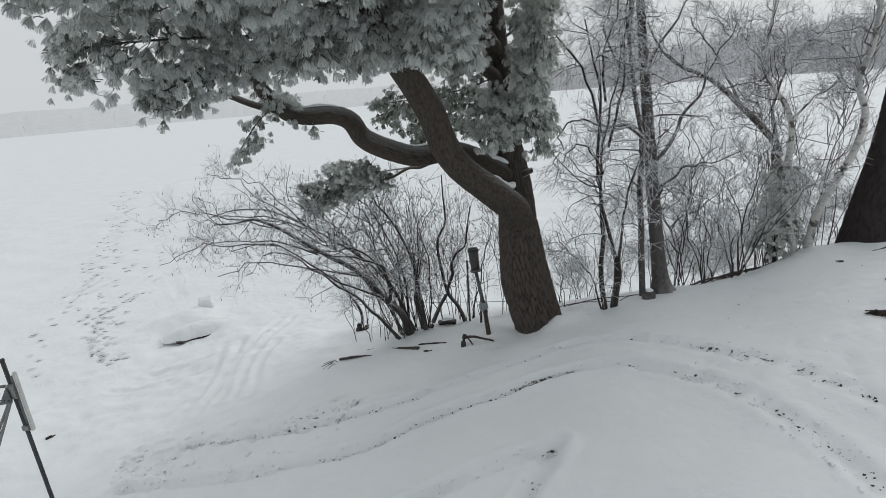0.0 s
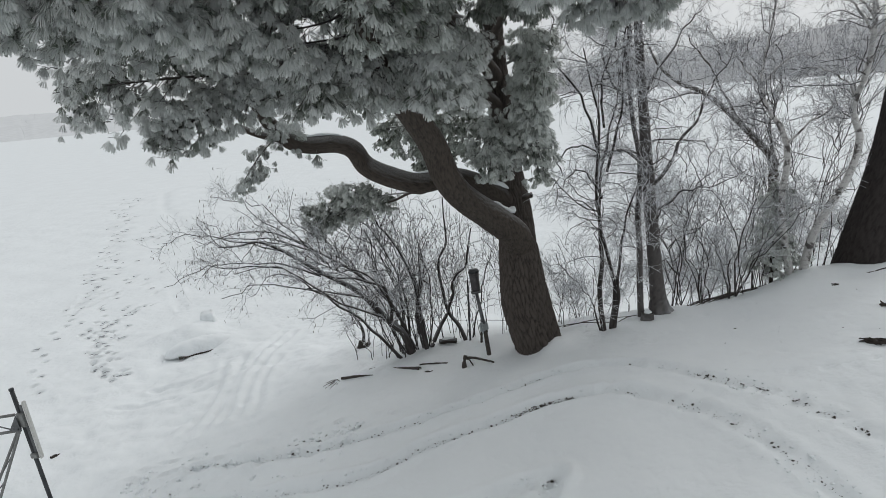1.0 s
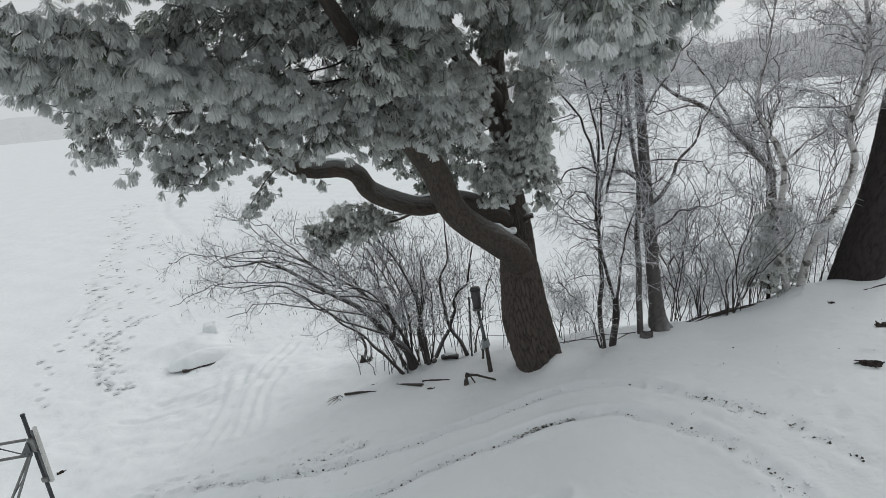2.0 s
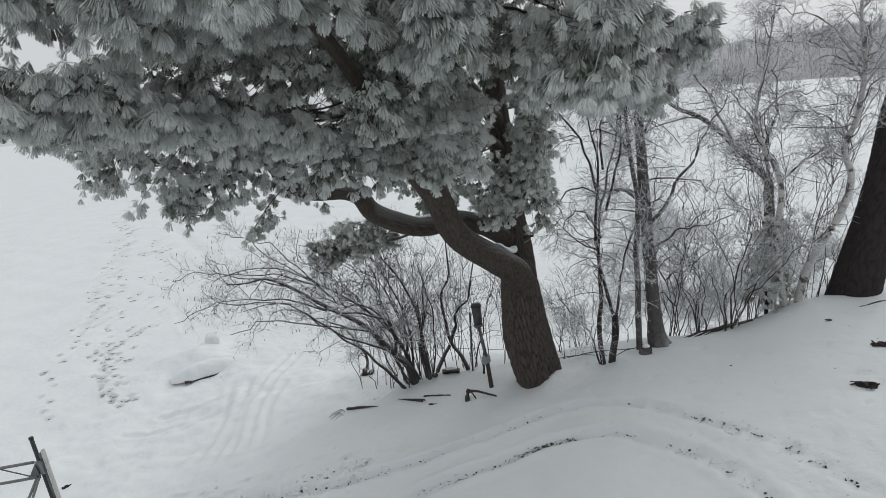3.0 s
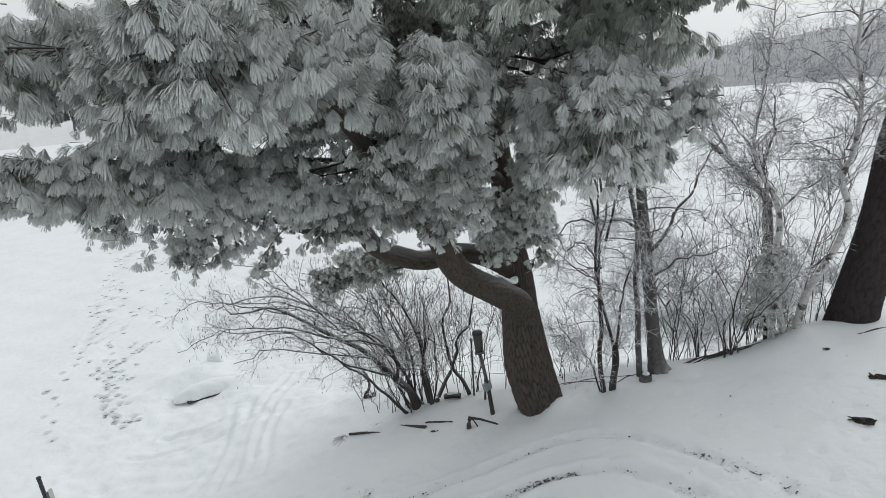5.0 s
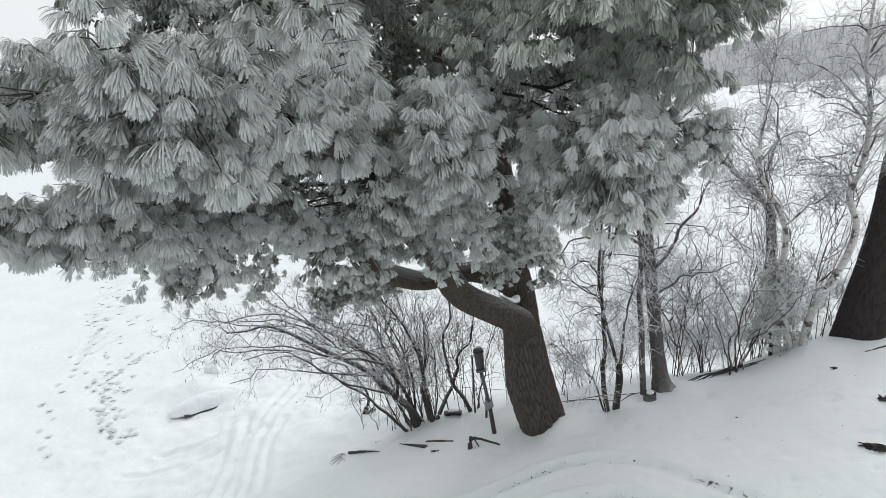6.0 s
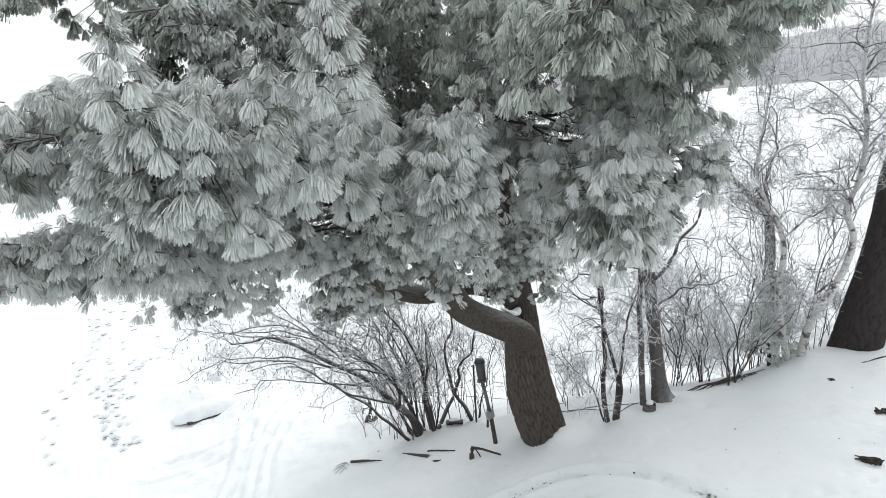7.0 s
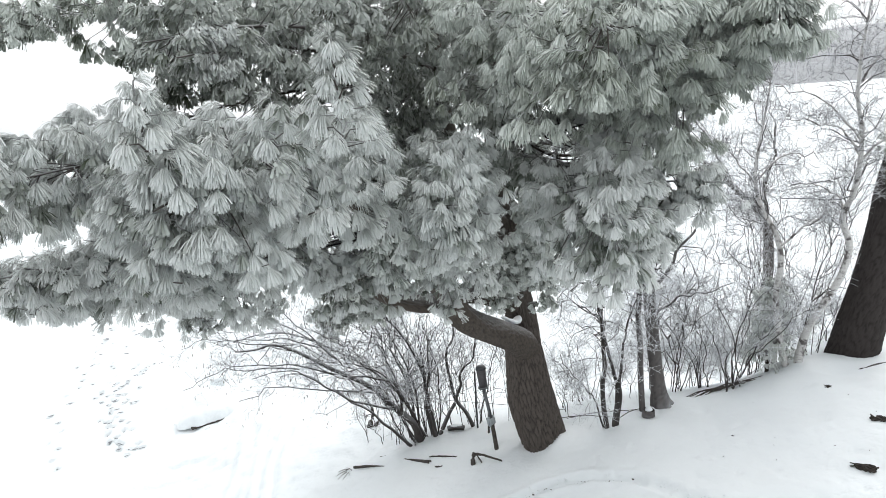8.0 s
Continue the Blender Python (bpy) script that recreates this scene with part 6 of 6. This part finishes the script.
def clods():
    """Crumbs of dark soil thrown up along the wheel ruts and over the yard, past counting."""
    rng = np.random.default_rng(8)
    spots = []
    for pts, runs in ((RUT_INNER, [(0.2, 0.32, 70), (0.325, 0.34, 16), (0.34, 0.385, 40), (0.385, 0.5, 110), (0.5, 0.57, 330), (0.565, 0.6, 26), (0.622, 0.636, 14), (0.68, 0.9, 110)]), (RUT_OUTER, [(0.2, 0.36, 60), (0.36, 0.6, 70), (0.7, 0.75, 50), (0.75, 0.86, 120), (0.83, 0.865, 26), (0.868, 0.88, 18)]), (RUT_NEAR, [(0.3, 0.9, 14), (0.93, 1.0, 40)]), (RUT_CUT, [(0.55, 0.7, 14)])):
        c, at = curve_points([(*q, 0) for q in pts], 0.05)
        for lo, hi, n in runs:
            for _ in range(n):
                i = int(rng.uniform(lo, hi) * (len(c) - 1))
                spots.append((c[i, 0] + rng.normal(0, 0.04), c[i, 1] + rng.normal(0, 0.04), 0.003 + 0.013 * rng.uniform() ** 4, float(np.interp(c[i, 0], [0.8, 2.4], [-0.05, -0.012]))))
    for _ in range(26):
        spots.append((rng.uniform(1.0, 5.5), rng.uniform(7.0, 11.5), rng.uniform(0.004, 0.009), -0.006))
    for px, py in ((1.79, 8.0), (1.62, 7.55), (1.82, 7.4), (1.24, 8.92), (1.9, 7.75), (3.1, 10.1)):
        spots += [(px + rng.normal(0, 0.012), py + rng.normal(0, 0.012), rng.uniform(0.008, 0.015), 0.002) for _ in range(4)]
    for _ in range(70):
        spots.append((rng.normal(6.2, 0.5), rng.normal(12.2, 0.3), 0.006 + 0.018 * rng.uniform() ** 2, -0.004))
    for _ in range(420):
        x = rng.uniform(-7.2, -3.0)
        spots.append((x, rng.normal(7.75 + 0.16 * (x + 7), 0.35), 0.003 + 0.015 * rng.uniform() ** 3, -0.004))
    vs, fs = [], []
    octa = np.array([(1, 0, 0), (-1, 0, 0), (0, 1, 0), (0, -1, 0), (0, 0, 1), (0, 0, -1.0)])
    tri = np.array([(0, 2, 4), (2, 1, 4), (1, 3, 4), (3, 0, 4), (2, 0, 5), (1, 2, 5), (3, 1, 5), (0, 3, 5)])
    for k, (x, y, s, sunk) in enumerate(spots):
        turn = np.linalg.qr(rng.normal(0, 1, (3, 3)))[0]
        vs.append((octa * s * rng.uniform(0.5, 1.6, (6, 1))) @ turn * np.array([1.3, 1.3, 0.7]) + np.array(on_ground(x, y, sunk)))
        fs.append(tri + 6 * k)
    return tagged(mesh_object("soil_debris", np.vstack(vs), np.vstack(fs), LITTER, None, "", False), "dark soil and leaf crumbs along wheel ruts in snow", "soil", kind="stuff")


clods()

def snow_crumbs():
    """Broken lumps of snow along the wheel ruts, in the churned strip and round the snow pile, past counting."""
    rng = np.random.default_rng(77)
    spots = []
    for pts, n in ((RUT_INNER, 620), (RUT_OUTER, 560), (RUT_NEAR, 260), (RUT_CUT, 160)):
        c, _ = curve_points([(*q, 0) for q in pts], 0.05)
        for _ in range(n):
            i = int(rng.uniform(0, len(c) - 1))
            side = rng.choice((-1, 1)) * rng.normal(0.15, 0.05)
            g = c[i + 1] - c[i]
            g = g / (np.linalg.norm(g) + 1e-9)
            spots.append((c[i, 0] - g[1] * side, c[i, 1] + g[0] * side, 0.005 + 0.016 * rng.uniform() ** 2.5, 0.003))
    for _ in range(700):
        x = rng.uniform(-7.3, -3.0)
        spots.append((x, rng.normal(7.8 + 0.16 * (x + 7), 0.42), 0.006 + 0.034 * rng.uniform() ** 3, 0.004))
    for _ in range(260):
        spots.append((rng.normal(-10.3, 0.8), rng.normal(15.2, 0.7), 0.008 + 0.03 * rng.uniform() ** 3, 0.015))
    ball = bmesh.new()
    bmesh.ops.create_icosphere(ball, subdivisions=1, radius=1.0)
    ball.verts.index_update()
    bv = np.array([v.co[:] for v in ball.verts])
    bf = np.array([[v.index for v in q.verts] for q in ball.faces])
    ball.free()
    vs, fs = [], []
    for k, (x, y, size, up) in enumerate(spots):
        turn = np.linalg.qr(rng.normal(0, 1, (3, 3)))[0]
        vs.append((bv * size * rng.uniform(0.5, 1.4, (len(bv), 1))) @ turn * np.array([1.3, 1.3, 0.8]) + np.array(on_ground(x, y, up)))
        fs.append(bf + len(bv) * k)
    return tagged(mesh_object("snow_crumbs", np.vstack(vs), np.vstack(fs), SNOW, None, "", True), "broken white snow crumbs along ruts and churned snow", "snow", kind="stuff")


snow_crumbs()

# snow-covered boards on the ice, with a block of snow behind
board = thing("snow_pile", (-9.9, 14.9, LAKE), "long low snow pile over a dark board on the ice", "snow pile")
bm = bmesh.new()
bmesh.ops.create_grid(bm, x_segments=26, y_segments=14, size=1.0)
for v in bm.verts:
    x, y = v.co.x, v.co.y
    edge = max(0.0, 1 - (abs(x) ** 2.4 + abs(y) ** 3)) ** 0.6
    ragged = 1 + 0.16 * noise.noise(Vector((x * 4, 3.1, 0))) + 0.08 * noise.noise(Vector((x * 11, 1.7, 0)))
    v.co = Vector((x * 0.98 + 0.05 * noise.noise(v.co * 3), y * 0.45 * (1 - 0.55 * abs(x) ** 3) * ragged, 0.32 * edge * (1 - 0.35 * y) + 0.05 * noise.noise(v.co * 4) * edge + 0.035))
bmesh.ops.transform(bm, matrix=Matrix.Translation((-9.93, 14.8, LAKE)) @ Matrix.Rotation(0.68, 4, "Z"), verts=bm.verts)
part("snow_cover", bm, SNOW, board, "", True)
# its dark front edge paints the shadow line under the overhanging snow
bm = bmesh.new()
rounded_box(bm, (1.35, 0.5, 0.03), (-9.76, 14.63, LAKE + 0.04), Matrix.Rotation(0.68, 4, "Z"), 0.008)
part("board", bm, DEAD_WOOD, board, "dark board that draws the shadow line under the snow")
bm = bmesh.new()
bmesh.ops.create_cube(bm, size=1.0)
bmesh.ops.subdivide_edges(bm, edges=bm.edges[:], cuts=5, use_grid_fill=True)
for v in bm.verts:
    r = v.co.normalized() * 0.62
    v.co = v.co.lerp(r, 0.22) + Vector((0, 0, 0)) + 0.05 * noise.noise_vector(v.co * 3)
    v.co = Vector((v.co.x * 0.44 * (1 - 0.3 * v.co.z), v.co.y * 0.4, v.co.z * 0.54)) + 0.05 * noise.noise_vector(v.co * 6)
bmesh.ops.transform(bm, matrix=Matrix.Translation((-10.55, 16.35, LAKE + 0.26)) @ Matrix.Rotation(0.4, 4, "Z"), verts=bm.verts)
tagged(part("snow_block", bm, SNOW, None, "", True), "upright block of cut snow beside the low snow pile", "snow block")

# the bird feeder on its leaning post
feeder = thing("bird_feeder", (-1.08, 10.65, 0.0), "tube bird feeder on a leaning grey pole with box", "bird feeder")
foot, mid, neck, top = Vector((-1.08, 10.66, -0.05)), Vector((-1.23, 11.17, 0.52)), Vector((-1.35, 11.25, 1.17)), Vector((-1.385, 11.3, 1.6))
bm = bmesh.new()
rod(bm, foot - Vector((0, 0, 0.15)), foot.lerp(mid, 0.95), 0.048, 0.04, 8)
part("post", bm, DEAD_WOOD, feeder, "dark weathered wooden post")
bm = bmesh.new()
rod(bm, (-1.36, 11.47, -0.3), (-1.28, 11.25, 0.6), 0.026, 0.024, 8)
part("brace_post", bm, DEAD_WOOD, feeder, "thin dark wooden brace")
bm = bmesh.new()
rod(bm, foot.lerp(mid, 0.85), neck, 0.036, 0.034, 12)
part("pole", bm, GALVANISED, feeder, "grey metal pole", True)
bm = bmesh.new()
turn = (neck - mid).to_track_quat("Z", "Y").to_matrix().to_4x4()
rounded_box(bm, (0.21, 0.11, 0.2), mid + Vector((0.0, -0.06, -0.03)), turn, 0.035)
part("box", bm, FEEDER_GREY, feeder, "pale grey plastic box")
bm = bmesh.new()
rod(bm, neck, top, 0.082, 0.1, 20)
part("seed_tube", bm, FEEDER_MESH, feeder, "dark mesh seed tube", True)
bm = bmesh.new()
rod(bm, neck.lerp(top, -0.03), neck.lerp(top, 0.06), 0.105, 0.105, 20)
part("tray", bm, GALVANISED, feeder, "", True)
bm = bmesh.new()
rod(bm, neck.lerp(top, 0.9), neck.lerp(top, 1.06), 0.115, 0.085, 20)
part("cap", bm, DARK_PIPE, feeder, "dark round cap", True)
side_pole = thing("garden_stake", on_ground(-1.62, 11.78), "thin dark stake beside the bird feeder", "stake")
bm = bmesh.new()
rod(bm, on_ground(-1.62, 11.78, -0.2), (-1.6, 11.9, 1.2), 0.022, 0.018, 8)
part("stake_rod", bm, DARK_PIPE, side_pole)
wire = tagged(mesh_object("wire", *tubes(resample([(-5.6, 14.6, -0.75), (-3.5, 13.6, -0.35), (-1.2, 12.6, 0.02), (0.3, 12.0, 0.22)], 30)[None], np.full((1, 30), 0.005), 5), DARK_PIPE), "thin sagging wire strung behind the shrubs", "wire")

# the roll-in dock frame drawn up on shore
dock = thing("dock_frame", (-6.85, 6.2, -0.9), "aluminium truss dock frame with leg pipe and bumper", "dock")
DX, DY = -6.775, 6.165
bm = bmesh.new()
rod(bm, (DX + 0.171, DY, -1.25), (DX - 0.041, DY, 1.78), 0.026, 0.026, 16)
leg = part("leg_pipe", bm, DARK_PIPE, dock, "dark upright leg pipe", True)
bm = bmesh.new()
rod(bm, (DX - 0.041, DY, 1.775), (DX - 0.043, DY, 1.8), 0.031, 0.028, 16)
part("pipe_cap", bm, DARK_PIPE, leg, "", True)
bm = bmesh.new()
rounded_box(bm, (0.036, 0.06, 0.84), (DX + 0.105, DY, 1.2), Matrix.Rotation(-0.055, 4, "Y"), 0.012)
part("bumper", bm, VINYL, dock, "white vinyl bumper board")
bm = bmesh.new()
rounded_box(bm, (0.06, 0.045, 0.78), (DX + 0.057, DY + 0.01, 1.17), Matrix.Rotation(-0.06, 4, "Y"), 0.006)
part("bumper_channel", bm, GALVANISED, dock, "grey metal channel behind the bumper")
for zz, tall in ((1.36, 0.2), (0.83, 0.07)):
    bm = bmesh.new()
    rounded_box(bm, (0.11, 0.09, tall), (DX + 0.03 + (1.2 - zz) * 0.07, DY - 0.005, zz), Matrix.Rotation(-0.07, 4, "Y"), 0.008)
    part("clamp", bm, CLAMP_METAL, dock, "dull grey metal clamp")
TOP, LOW = 1.43, 1.2
for zz, yy in ((TOP, DY - 0.02), (LOW, DY - 0.02)):
    bm = bmesh.new()
    rod(bm, (DX - 0.08, yy, zz), (DX - 2.6, yy - 0.9, zz - 0.02), 0.02, 0.02, 10)
    part("rail", bm, CLAMP_METAL, dock, "", True)
for k in range(6):
    a, b = k / 6, (k + 1) / 6
    z0, z1 = (TOP, LOW) if k % 2 else (LOW, TOP)
    bm = bmesh.new()
    rod(bm, (DX - 0.12 - 2.4 * a, DY - 0.03 - 0.86 * a, z0), (DX - 0.12 - 2.4 * b, DY - 0.03 - 0.86 * b, z1), 0.009, 0.009, 6)
    part("brace", bm, GALVANISED, dock, "", True)
LEGS = [((DX - 0.02, DY - 0.05, 1.25), (DX - 1.5, DY - 0.06, -1.25)), ((DX - 0.09, DY - 0.03, 1.2), (DX - 1.78, DY - 0.04, -1.25))]
for a, b in LEGS:
    bm = bmesh.new()
    rod(bm, a, b, 0.018, 0.018, 10)
    part("strut", bm, CLAMP_METAL, dock, "", True)
for k in range(5):
    z0 = 1.0 - 0.45 * k
    f0, f1 = (1.38 - z0) / 2.63, (1.38 - z0 + 0.4) / 2.63
    a = Vector(LEGS[0][0]).lerp(LEGS[0][1], f0)
    b = Vector(LEGS[1][0]).lerp(LEGS[1][1], f1)
    bm = bmesh.new()
    rod(bm, a, b, 0.008, 0.008, 6)
    part("brace", bm, GALVANISED, dock, "", True)
bm = bmesh.new()
for yy in (DY - 0.075, DY - 0.063):
    for xx, zz in ((DX - 0.02, 1.44), (DX + 0.01, 1.22), (DX - 0.17, 1.22)):
        bm.verts.new((xx, yy, zz))
bm.verts.ensure_lookup_table()
for face in ((0, 2, 1), (3, 4, 5), (0, 1, 4, 3), (1, 2, 5, 4), (2, 0, 3, 5)):
    bm.faces.new([bm.verts[k] for k in face])
part("gusset", bm, GALVANISED, dock, "triangular corner plate")
for dx, dz in ((-0.03, 1.25), (-0.1, 1.25)):
    bm = bmesh.new()
    rod(bm, (DX + dx, DY - 0.09, dz), (DX + dx, DY - 0.07, dz), 0.012, 0.012, 8)
    part("bolt", bm, GALVANISED, dock)
